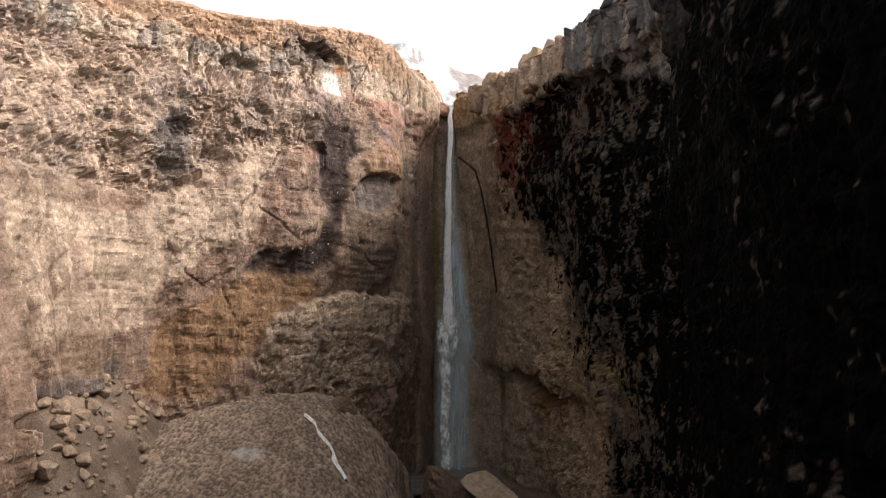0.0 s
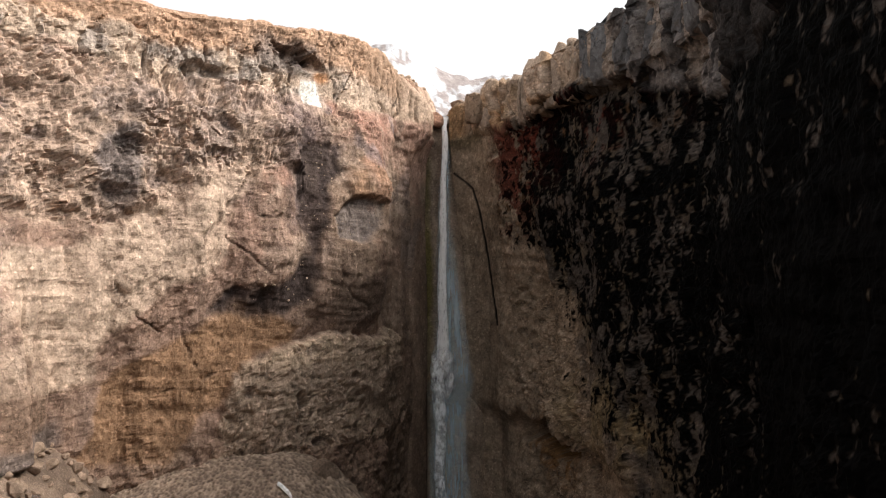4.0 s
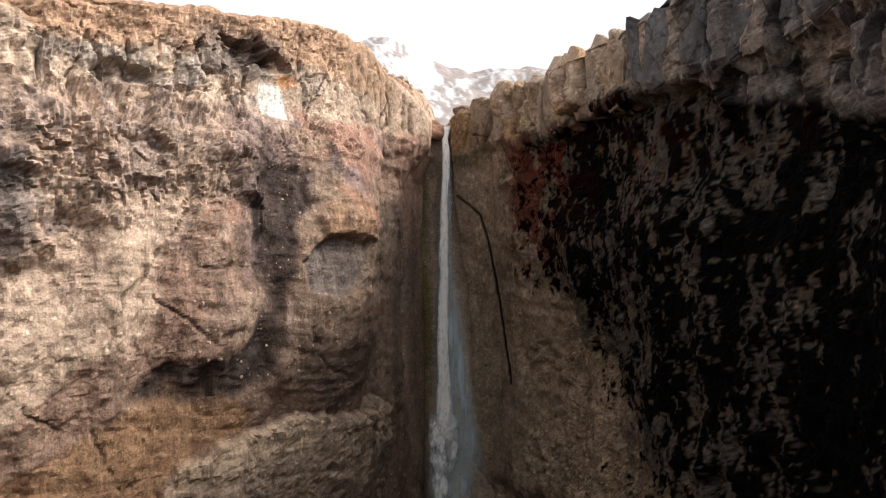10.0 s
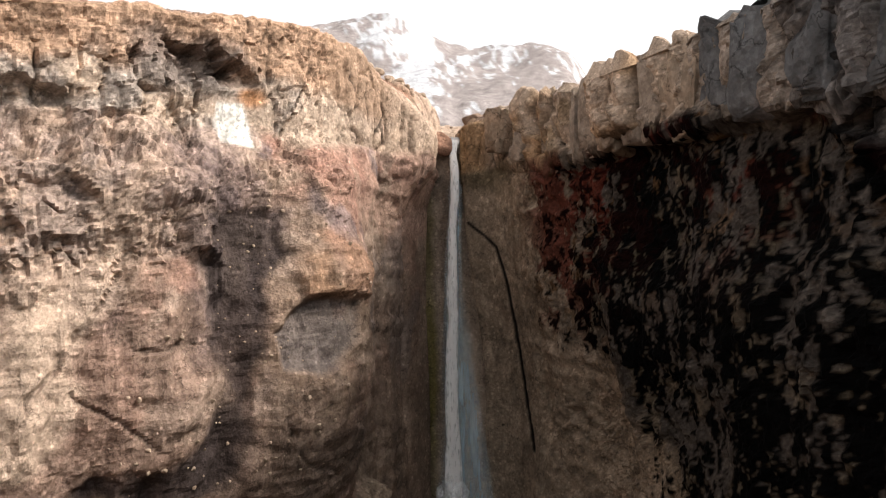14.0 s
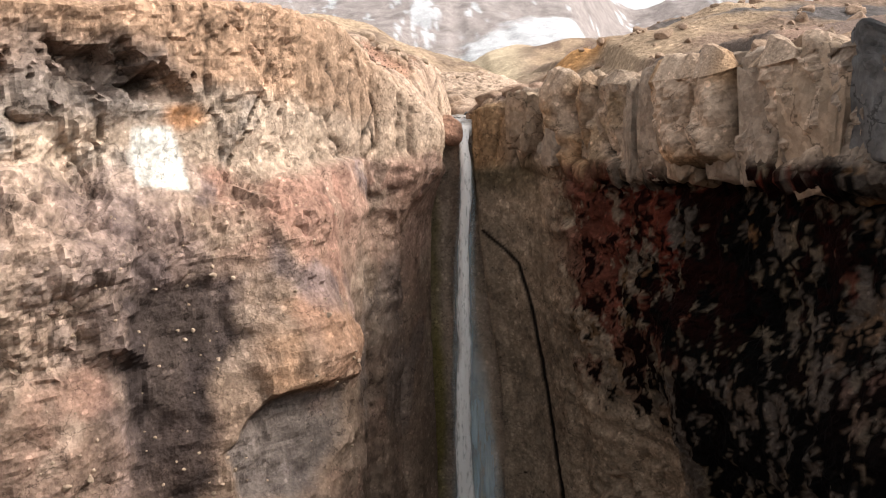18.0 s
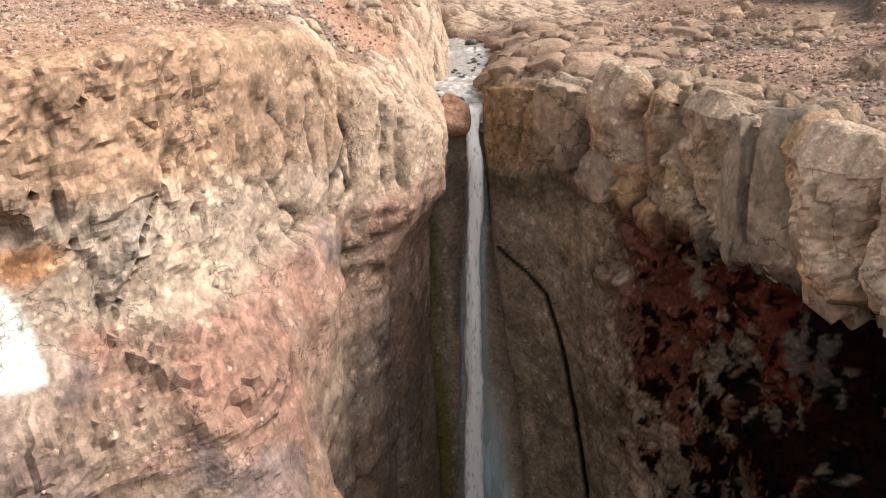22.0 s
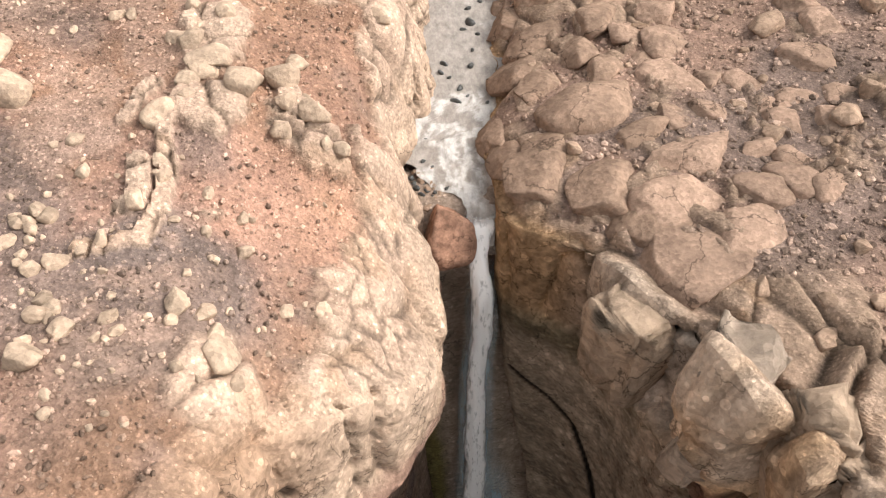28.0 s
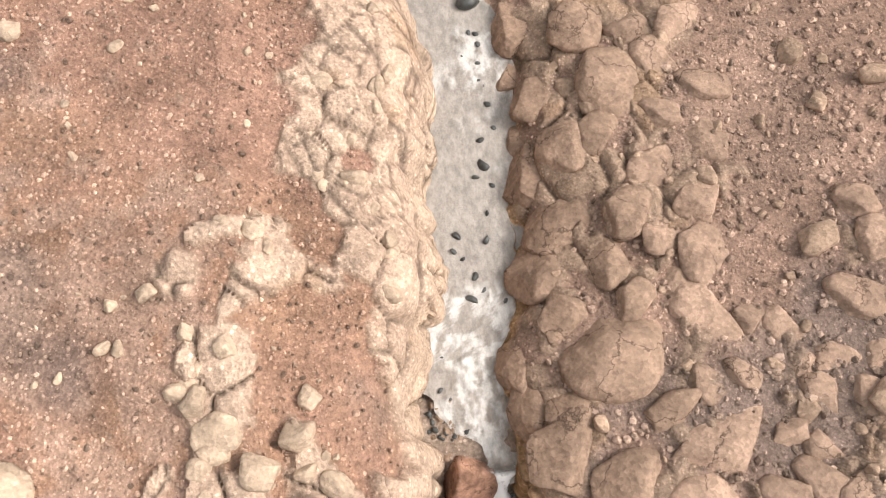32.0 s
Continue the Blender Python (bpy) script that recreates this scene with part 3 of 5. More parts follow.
def colour_west(p, lava, base, cells):
    f1, f2, c, g1, g2, gc, rough, hole, k1, k2, kc, zone = cells
    z, x = p[:, 2], p[:, 0]
    n1, n2, n3 = fbm(p * 0.07, 4, 81), fbm(p * 0.22, 4, 82), fbm(p * np.array([0.35, 0.35, 0.05]), 4, 83)
    wv = (n1 + n2) * 0.55
    col = mix(np.tile([0.275, 0.182, 0.138], (len(p), 1)), [0.31, 0.22, 0.165], smooth(n1 + 0.4 * n2, -0.15, 0.35))
    col = mix(col, [0.21, 0.145, 0.115], smooth(n3, 0.1, 0.45) * 0.7)
    col = mix(col, [0.33, 0.18, 0.135], smooth(z, base - 10, base - 4) * smooth(n2, -0.3, 0.3) * 0.8)
    # middle of the wall toned down where it lies out of the sun
    col = mix(col, [0.15, 0.107, 0.083], smooth(zone["u"] + 3 * n2, 91, 99) * smooth(z + 3 * n1, 64, 56) * smooth(zone["u"], 130, 122) * 0.15)
    col = mix(col, [0.385, 0.282, 0.216], zone["coarse"] * 0.85)
    col = mix(col, [0.26, 0.20, 0.17], zone["coarse"] * smooth(n1 + n2 + 0.5 * (kc - 0.5), 0.12, 0.4) * 0.7)
    # pink rock, deepened to take in some of the wall's shade
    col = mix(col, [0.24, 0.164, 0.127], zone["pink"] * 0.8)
    col = mix(col, [0.45, 0.335, 0.255], zone["pale"] * smooth(n2, -0.7, 0.0))
    col = mix(col, [0.235, 0.165, 0.12], zone["pillar"] * 0.8)
    # lower pillar darkened in colour, standing for the shadow on it
    col = mix(col, [0.115, 0.085, 0.07], zone["pillar"] * smooth(z + 4 * n1, 58, 48) * 0.35)
    col = mix(col, [0.17, 0.145, 0.135], zone["face"] * 0.8)
    col = mix(col, [0.36, 0.215, 0.135], zone["hood"] * smooth(n2, -0.5, 0.1) * 0.8)
    col = mix(col, [0.052, 0.04, 0.037], zone["streak"] * (0.8 + 0.2 * smooth(n3, -0.2, 0.3)))
    col = mix(col, [0.10, 0.095, 0.10], blob(p, (-43.5, 134, 68), (2.2, 9, 6), wv * 1.3, 0.35) * 0.7)
    upper = smooth(z, 48, 56) * (1 - 0.8 * zone["coarse"]) * (0.25 + 0.75 * smooth(zone["u"], 92, 102)) * (1 - 0.7 * zone["pale"]) * (1 - 0.9 * zone["streak"]) * (1 - 0.6 * zone["pillar"])
    col = mix(col, [0.37, 0.20, 0.15], smooth(fbm(p * 0.13, 4, 96), 0.05, 0.22) * upper * 0.5)
    col = mix(col, [0.175, 0.14, 0.138], smooth(fbm(p * np.array([0.16, 0.16, 0.1]), 4, 97), 0.1, 0.26) * upper * 0.7)
    col = mix(col, [0.43, 0.32, 0.25], smooth(fbm(p * 0.2, 4, 98), 0.16, 0.3) * upper * 0.6)
    # violet scree colour, also deepened for shade on the wall
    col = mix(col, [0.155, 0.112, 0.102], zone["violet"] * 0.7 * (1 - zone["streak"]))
    # cast shadow of the east rim, painted over the low wall
    col = mix(col, [0.09, 0.068, 0.056], zone["cast_shade"] * (0.2 + 0.15 * smooth(n3, -0.2, 0.3)))
    col = mix(col, [0.25, 0.15, 0.09], zone["wedge"] * 0.95)
    col = mix(col, [0.20, 0.135, 0.103], smooth(zone["fold"], 0.05, 0.3) * smooth(z, 38, 44) * smooth(z, 68, 62) * (1 - zone["wedge"]) * (1 - 0.8 * zone["pale"]) * 0.32)
    col = mix(col, [0.11, 0.085, 0.07], zone["seam"] * 0.4)
    col = mix(col, [0.34, 0.255, 0.19], zone["low"] * 0.85)
    col = mix(col, [0.47, 0.35, 0.25], zone["low"] * smooth(z, 36.5, 39.5) * smooth(n2, -0.5, 0.1) * 0.8)
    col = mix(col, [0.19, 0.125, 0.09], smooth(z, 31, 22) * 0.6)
    col = mix(col, [0.052, 0.039, 0.036], zone["streak"] * (0.6 + 0.25 * smooth(n3, -0.2, 0.3)))
    runs = fbm(np.stack([zone["u"] * 0.32, 0 * z, z * 0.035], 1), 4, 104)
    col = mix(col, [0.20, 0.135, 0.098], smooth(runs, 0.0, 0.2) * smooth(zone["u"], 74, 68) * smooth(z, 62, 54) * (1 - 0.5 * zone["pale"]) * 0.85)
    # undercut at the foot darkened in colour, as its shade
    col = mix(col, [0.13, 0.108, 0.10], patch(zone["u"], z, [(50, 33), (58, 31), (68, 33), (69, 26), (50, 26)], 2.5 * n2, 1.0) * 0.75)
    # slot beside the fall: part of its shade is put into the colour
    slot = smooth(p[:, 1] + 1.5 * n2, 167, 171.5)
    col = mix(col, [0.24, 0.18, 0.135], slot * smooth(z + 4 * n2 - 0.5 * (p[:, 1] - 172), base - 5, base - 10) * 0.45)
    col = mix(col, [0.37, 0.24, 0.185], smooth(p[:, 1] + 2 * n2, 162, 167) * smooth(z + 3 * n2, base - 12, base - 7) * smooth(n3, 0.4, 0.1) * 0.75)
    grey = mix(np.tile([0.43, 0.325, 0.247], (len(p), 1)), [0.31, 0.255, 0.215], smooth(n2 + 0.5 * (c - 0.5), -0.1, 0.35))
    top = mix(grey, [0.39, 0.25, 0.168], smooth(z + 2.5 * n2, 86.4, 88.2) * smooth(p[:, 1] + 3 * n2, 172, 165))
    top = mix(top, [0.42, 0.305, 0.225], smooth(p[:, 1], 165, 173) * 0.8)
    top = top * (1 - 0.7 * np.maximum(crack(f1, f2, 0.035), 0.9 * crack(k1, k2, 0.03) * smooth(n2, -0.1, 0.1)) * smooth(p[:, 1], 150, 158))[:, None]
    dusty = smooth(z + 1.8 * n2 + 0.8 * (c - 0.5), 85.0, 87.0) * smooth(p[:, 1] + 3 * n1, 179, 175) * smooth(p[:, 1] + 2 * n2, 161, 166)
    top = mix(top, [0.31, 0.20, 0.134], dusty * 0.8)
    col = mix(col, top, lava)
    col = mix(col, [0.06, 0.045, 0.036], zone["joint"] * 0.85)
    col = mix(col, [0.15, 0.125, 0.115], blob(p, (-25, 152.5, 87.6), (6, 6, 2.4), 1.6 * wv, 0.5) * 0.75)
    col = mix(col, [0.40, 0.17, 0.06], blob(p, (-20.2, 156.4, 85.2), (1.3, 2.2, 1.0), wv, 0.4) * 0.7)
    col = mix(col, [0.74, 0.70, 0.63], patch(zone["u"], z, [(106.1, 80.6), (107.8, 80.2), (109.6, 79.9), (109.7, 82.6), (108.9, 84.3), (106.2, 84.5)], 0.7 * n2, 0.2) * (0.8 + 0.2 * smooth(n2, -0.3, 0.1)))
    # carved hollows get their inner shade as a darker colour
    col = mix(col, [0.17, 0.135, 0.125], smooth(hole, 0.3, 0.9) * rough * 0.6 * (1 - lava))
    return col * (1 - 0.55 * crack(g1, g2, 0.08) * rough)[:, None] * (1 + (gc - 0.5) * (0.12 + 0.5 * rough) + (kc - 0.5) * 0.3 * rough)[:, None]


def colour_east(p, lava, base, cells):
    f1, f2, c, g1, g2, gc, rough, hole, k1, k2, kc, zone = cells
    z, y = p[:, 2], p[:, 1]
    n1, n2, n3 = fbm(p * 0.07, 4, 91), fbm(p * 0.25, 4, 92), fbm(p * np.array([0.4, 0.4, 0.06]), 4, 93)
    wv = (n1 + n2) * 0.55
    turn = y + 9 * n1 + 5 * n2 - 136 - 1.1 * (np.clip(z, 25, 60) - 25)
    n4, n5 = fbm(p * np.array([0.5, 0.5, 0.34]), 5, 94, 0.7), fbm(p * np.array([1.6, 1.6, 1.0]), 4, 95, 0.65)
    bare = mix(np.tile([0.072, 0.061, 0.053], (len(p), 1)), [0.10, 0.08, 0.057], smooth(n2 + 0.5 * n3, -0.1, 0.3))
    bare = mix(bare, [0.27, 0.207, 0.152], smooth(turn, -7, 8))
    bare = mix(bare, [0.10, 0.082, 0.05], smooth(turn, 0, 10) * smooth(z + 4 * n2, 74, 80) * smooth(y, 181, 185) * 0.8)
    # near-black patches: black cinders together with the wall's shade, painted in
    cinder_shade = 0.8 * n4 + 0.95 * n5 + 0.5 * n2 + 0.2 * (gc - 0.5) + 0.2 * (kc - 0.5) + 0.3 * n3
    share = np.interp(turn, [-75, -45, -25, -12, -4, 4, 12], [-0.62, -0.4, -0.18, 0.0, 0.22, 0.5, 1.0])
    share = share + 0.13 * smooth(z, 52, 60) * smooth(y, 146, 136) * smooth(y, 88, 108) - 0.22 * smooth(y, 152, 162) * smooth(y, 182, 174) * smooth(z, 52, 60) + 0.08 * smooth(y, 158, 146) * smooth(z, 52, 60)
    black = smooth(cinder_shade - share, -0.05, 0.05)
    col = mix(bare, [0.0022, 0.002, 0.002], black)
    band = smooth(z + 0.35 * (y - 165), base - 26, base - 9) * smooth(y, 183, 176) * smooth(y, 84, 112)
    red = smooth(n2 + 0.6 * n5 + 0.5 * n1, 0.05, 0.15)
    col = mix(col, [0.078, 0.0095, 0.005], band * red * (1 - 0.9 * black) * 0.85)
    col = mix(col, [0.10, 0.052, 0.02], band * smooth(n4 - 0.7 * n2, 0.2, 0.3) * (1 - black) * 0.8)
    col = mix(col, [0.19, 0.145, 0.08], blob(p, (26, 140, 30), (14, 22, 8), wv, 0.5) * smooth(n2, -0.3, 0.2) * (1 - black) * 0.7)
    col = mix(col, [0.20, 0.10, 0.03], blob(p, (21, 171, 21), (8, 10, 5.5), wv, 0.6) * smooth(n2 + 0.5 * n5, -0.1, 0.1) * 0.8)
    grey = mix(np.tile([0.41, 0.31, 0.235], (len(p), 1)), [0.29, 0.225, 0.175], smooth(n2 + 0.5 * (c - 0.5), -0.15, 0.3))
    grey = mix(grey, [0.36, 0.25, 0.15], smooth(n1 + n2, 0.25, 0.6) * 0.6)
    grey = mix(grey, [0.125, 0.122, 0.125], smooth(y, 146, 130) * 0.85)
    grey = mix(grey, [0.40, 0.255, 0.15], smooth(c, 0.72, 0.76) * smooth(n2, -0.3, 0.2) * smooth(y, 140, 150) * 0.8)
    grey = mix(grey, [0.25, 0.205, 0.17], smooth(c, 0.34, 0.3) * 0.7)
    # black crevices and a southward fade, shade put into the lava's colour
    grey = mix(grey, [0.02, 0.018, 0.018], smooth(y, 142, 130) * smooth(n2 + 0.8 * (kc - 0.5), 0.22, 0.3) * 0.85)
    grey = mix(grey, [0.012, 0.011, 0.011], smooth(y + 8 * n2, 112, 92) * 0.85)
    grey = grey * (1 - 0.8 * crack(f1, f2, 0.035))[:, None]
    grey = mix(grey, [0.25, 0.15, 0.075], smooth(y, 186, 188.5) * 0.8)
    col = mix(col, [0.012, 0.01, 0.009], zone["seam"])
    col = mix(col, grey, lava)
    return col * (1 - 0.45 * crack(g1, g2, 0.07) * (0.3 + 0.7 * rough))[:, None] * (0.72 + 0.4 * gc + 0.3 * kc)[:, None]


def land(side, corners, drop, height):
    """One side of the canyon: the wall from the bottom to the rim and the ground behind it, in one grid, split at the rim."""
    west = side < 0
    edge = outline(corners, pace if west else pace_east)
    bays = np.stack([0 * edge[:, 1], edge[:, 1], 0 * edge[:, 1] + side], 1)
    edge[:, 0] += smooth(edge[:, 1], 193, 197) * (0.5 * fbm(bays * 0.45, 3, 102) + 0.15 * fbm(bays * 1.1, 2, 103))
    tan = np.gradient(blur(edge, 3), axis=0)
    tan /= np.linalg.norm(tan, axis=1, keepdims=True)
    inward = np.stack([tan[:, 1], -tan[:, 0]], 1) * (1 if west else -1)
    inward = blur(inward, 6 if west else 22)
    ey = edge[:, 1]
    dr, reach = table(ey, drop), table(ey, [(0, 1.5), (170, 1.8), (176, 3.2), (180, 4.2), (186, 4.0), (190, 1.7), (215, 1.5), (225, 3), (260, 3.5)] if west else [(0, 1.5), (170, 1.8), (180, 3.5), (260, 3.5)])
    rim = height(edge[:, 0], ey) - dr
    foot = table(ey, [(-90, -4), (198, -4), (201, 80), (260, 80)])
    up = np.linspace(0, 1, 340)
    z = foot[None] + (rim - foot)[None] * (up ** 0.9)[:, None]
    depth = np.maximum((82.0 if west else 80.5) - z, 0)
    if west:
        batter = table(ey, [(100, 0.1), (118, 0.1), (127, 0.04), (140, 0.08), (150, 0.12), (158, 0.08), (166, 0.02), (172, 0.0)])
        bulge = table(ey, [(118, 0), (128, 2.0), (138, 2.6), (146, 3.2), (156, 3.4), (160, 3.6), (162, 3.8), (165, 2.6), (169, 1.8), (173, 1.3), (176, 0)])
        hollow = table(ey, [(160, 0), (172, 0.8), (176, 2.0), (180, 4.6), (183, 4.8), (187, 2.4), (191, 1.0), (196, 0.6), (200, 0)])
        off = np.minimum(batter[None] * depth, 6.5) - hollow[None] * smooth(depth, 0.3, 9) + table(ey, [(118, 0), (126, -2.2), (136, -3.2), (148, -2), (158, -1.5), (166, 0)])[None] * smooth(z, 52, 34) + bulge[None] * smooth(z, 83, 76) * smooth(z, 44, 57)
    else:
        hollow = table(ey, [(100, 0), (125, 0.6), (140, 1.6), (155, 4.4), (170, 5.0), (178, 3.2), (186, 3.2), (190, 4.0), (194, 4.5), (198, 0)])
        ledge = table(ey, [(95, 1.0), (110, 2.6), (140, 3.0), (168, 2.6), (178, 0.8), (190, 0.2)])
        off = -hollow[None] * smooth(depth, 2, 34) - ledge[None] * smooth(depth, -0.3, 1.2) * (1 - 0.8 * smooth(depth, 8, 17))
        off = off - table(ey, [(130, 0), (150, 3), (185, 3), (192, 0)])[None] * smooth(z, 27, 22)
    wall = np.stack([edge[None, :, 0] + inward[None, :, 0] * off, edge[None, :, 1] + inward[None, :, 1] * off, z], -1)
    d, steps = [], 0.0
    step = 0.13
    while steps < 130:
        steps += step
        d.append(steps)
        step = step * 1.0 + (0 if steps < 26 else 0.11 * step)
    d = np.array(d)
    gx = edge[None, :, 0] + side * d[:, None]
    gy = np.broadcast_to(ey[None], gx.shape)
    gz = height(gx, gy) - dr[None] * np.exp(-d[:, None] / reach[None]) * 1.0
    ground = np.stack([gx, gy, gz], -1)
    base = np.concatenate([wall, ground], 0)
    rows, cols = base.shape[:2]
    nor = grid_normals(base)
    if nor[-1, :, 2].mean() < 0:
        nor = -nor
    p = base.reshape(-1, 3)
    sy = np.broadcast_to(ey[None], (rows, cols)).reshape(-1)
    dd = np.concatenate([np.zeros(len(up)), d])[:, None] * np.ones(cols)[None]
    dd = dd.reshape(-1)
    k = len(up) * cols
    out = np.zeros(len(p))
    col = np.zeros((len(p), 3))
    # wall and the first metres behind the rim
    w = np.arange(len(p)) < k + 12 * cols
    rel, lava, lb, cells = relief_wall(p[w], side, sy[w])
    calm = 1 - 0.75 * smooth(sy[w], 178, 186) * smooth(p[w][:, 2], 82, 76)
    out[w] = rel * calm * smooth(p[w][:, 2], -6, 2)
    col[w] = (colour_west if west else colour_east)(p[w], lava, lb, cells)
    # ground
    q = p[k:]
    gd = dd[k:]
    warp = np.stack([fbm(q * 0.3, 2, 131), fbm(q * 0.3, 2, 132), np.zeros(len(q))], 1) * (0.8 if west else 0.5)
    n1, n2 = fbm(q * 0.12, 4, 141), fbm(q * 0.45, 4, 142)
    wide = table(q[:, 1], [(100, 0.5), (140, 1.0), (158, 0.6), (167, 0.5), (172, 0.3), (175, 0.4), (177, 1.2), (180, 3.0), (182, 4.2), (184, 4.2), (186, 2.2), (190, 1.2), (198, 1.2), (203, 4.0), (206, 6.5), (212, 6.5), (217, 5.0), (222, 3.5), (232, 10)]) if west else \
        table(q[:, 1], [(100, 1), (140, 2.5), (160, 3.0), (172, 4.0), (180, 6.5), (188, 10.5), (205, 11.5), (213, 11), (222, 16), (235, 26), (262, 34)])
    edgy = 2.4 * n1 + 2.2 * n2 + 0.8 * fbm(q * 1.5, 3, 143)
    bare = 1 - smooth(gd + edgy * smooth(wide, 0.5, 6) * (1 - 0.5 * smooth(q[:, 1], 186, 183) if west else 1), wide - 0.5, wide + 0.5)
    flat = q * np.array([1, 1, 0])
    more = [((-10.1, 177.2), (1.1, 2.2)), ((-13.5, 201), (0.9, 0.9))] if west else \
        [((18, 191), (3.2, 3.6)), ((20.6, 200.5), (1.3, 4.2)), ((16, 195.6), (2.2, 1.6)), ((14.5, 186), (2.0, 1.8)), ((15, 205), (1.5, 1.6))]
    if west:
        ragged = 0.9 * n2 + 0.5 * fbm(q * 1.5, 3, 143)
        for shape in PALE_ROCK:
            bare = np.maximum(bare, patch(q[:, 0], q[:, 1], shape, ragged, 0.22))
        for line, girth in PALE_RIDGES:
            bare = np.maximum(bare, smooth(groove(q[:, 0] + 0.5 * n2, q[:, 1] + 0.5 * n1, line, girth) + 0.5 * ragged, 0.3, 0.55))
    for (cx, cy), (rx, ry) in more:
        bare = np.maximum(bare, blob(flat, (cx, cy, 0), (rx, ry, 1), 0.9 * n2 + 0.4 * n1, 0.3))
    for (cx, cy), (rx, ry) in ([((-7.0, 202.8), (0.9, 0.8)), ((-5.2, 206.5), (0.8, 1.2))] if west else [((9.4, 197.2), (1.6, 3.4)), ((8.2, 191.4), (1.4, 1.5)), ((15.8, 200), (2.0, 3.0))]):
        bare = bare * (1 - blob(flat, (cx, cy, 0), (rx, ry, 1), 0.6 * n2, 0.15))
    if not west:
        bare = bare * (1 - smooth(q[:, 1], 180, 186) * (1 - 0.8 * smooth(n2 + 0.5 * n1, -0.05, 0.12)) * smooth(gd, 0.6, 1.6) * smooth(q[:, 1], 226, 218))
        bare = np.maximum(bare, smooth(n1 + 0.4 * n2, 0.3, 0.36) * smooth(gd, 34, 20) * 0.95)
    scarp = np.zeros(len(q)) if west else blob(np.stack([q[:, 0] - 34.2 - 0.1 * (q[:, 1] - 200) - 2 * np.sin(q[:, 1] * 0.23), 0 * n1, 0 * n1], 1), (0, 0, 0), (1.9, 1, 1), 0.5 * n2, 0.3) * smooth(q[:, 1], 183, 192)
    bare = np.maximum(bare, scarp)
    f1, f2, c, fl = worley((q + warp) * (np.array([0.36, 0.30, 0.02]) if west else np.array([0.30, 0.21, 0.02])), 151, True)
    g1, g2, gc, gl = worley((q + warp * 0.5) * np.array([0.72, 0.6, 0.05]), 155, True)
    e1, e2, ec, el = worley(q * np.array([1.7, 1.5, 0.1]), 159, True)
    broken = smooth(fbm(q * 0.14, 3, 158) + (0.0 if west else 0.35 * smooth(gd, 5, 8) - 0.1), 0.0, 0.15)
    rf, rg, re = rise(f1, f2, 0.16), rise(g1, g2, 0.34), rise(e1, e2, 0.6)
    rock = (0.4 + 0.5 * (c - 0.4) + 0.9 * fl) * rf - 0.3 * crack(f1, f2, 0.08) + (0.35 if west else 0.25) * smooth(f2 - f1, 0, 0.7)
    rock = rock * (1 - 0.5 * broken) + broken * (((0.25 if west else 0.3) + 0.4 * (gc - 0.5)) * rg - 0.14 * crack(g1, g2, 0.14)) + (0.5 if west else 0.35) * gl * rg
    rock = rock + (0.4 if west else 0.6) * gl * rg + 0.5 * fl * rf + (0.3 * el + 0.08 * ec) * re * (0.4 if west else 1) + 0.07 * fbm(q * 1.6, 4, 161) + 0.05 * fbm(q * 4.0, 3, 162)
    rock = (0.14 + 0.34 * (rock - 0.25) - 0.26 * crack(f1, f2, 0.04) * smooth(n2, -0.3, 0.2)) if west else (rock - 0.2) * (1 - 0.45 * smooth(q[:, 1], 178, 184))
    soil = 0.35 * fbm(q * 0.1, 3, 171) + 0.10 * fbm(q * 0.8, 4, 172)
    gout = bare * (rock + 0.15) + (1 - bare) * soil
    gcol = mix(np.tile([0.255, 0.152, 0.112] if west else [0.24, 0.158, 0.121], (len(q), 1)), [0.245, 0.146, 0.096] if west else [0.23, 0.156, 0.121], smooth(n1, -0.2, 0.35) * 0.8)
    gcol = mix(gcol, [0.14, 0.108, 0.094], smooth(fbm(q * 0.09, 4, 175), 0.12, 0.4) * 0.7)
    if west:
        gcol = mix(gcol, [0.125, 0.097, 0.085], np.maximum(blob(flat, (-13.2, 180.6, 0), (5.5, 3.6, 1), 0.7 * n2 + 0.5 * n1, 0.4), blob(flat, (-19.5, 186, 0), (4, 5.5, 1), 0.7 * n2 + 0.5 * n1, 0.5)) * 0.85)
        gcol = mix(gcol, [0.165, 0.115, 0.09], blob(flat, (-13, 175.5, 0), (5, 4, 1), 0.9 * n2 + 0.6 * n1, 0.6) * 0.7)
    if west:
        gcol = mix(gcol, [0.25, 0.152, 0.1], smooth(q[:, 1] + 4 * n1, 174, 166) * 0.7)
        gcol = mix(gcol, [0.30, 0.205, 0.16], smooth(n1 - 0.6 * n2 + 0.5 * fbm(q * 0.9, 3, 178), 0.0, 0.3) * smooth(q[:, 0], -9, -13) * 0.6)
        gcol = mix(gcol, [0.20, 0.118, 0.075], smooth(gd, 6, 3) * smooth(q[:, 1], 186, 183) * smooth(n2, -0.3, 0.1) * 0.6)
    stone = np.tile([0.415, 0.298, 0.225] if west else [0.30, 0.214, 0.158], (len(q), 1))
    stone = mix(stone, [0.42, 0.31, 0.235] if west else [0.26, 0.185, 0.134], smooth(n2 + 0.9 * (c - 0.5) + 0.6 * (gc - 0.5) * broken, -0.1, 0.4) * 0.7)
    stone = mix(stone, [0.50, 0.37, 0.28], smooth(q[:, 1], 214, 226) * 0.85)
    stone = mix(stone, [0.25, 0.14, 0.07], smooth(fbm(q * 0.35, 3, 176), 0.3, 0.5) * 0.3)
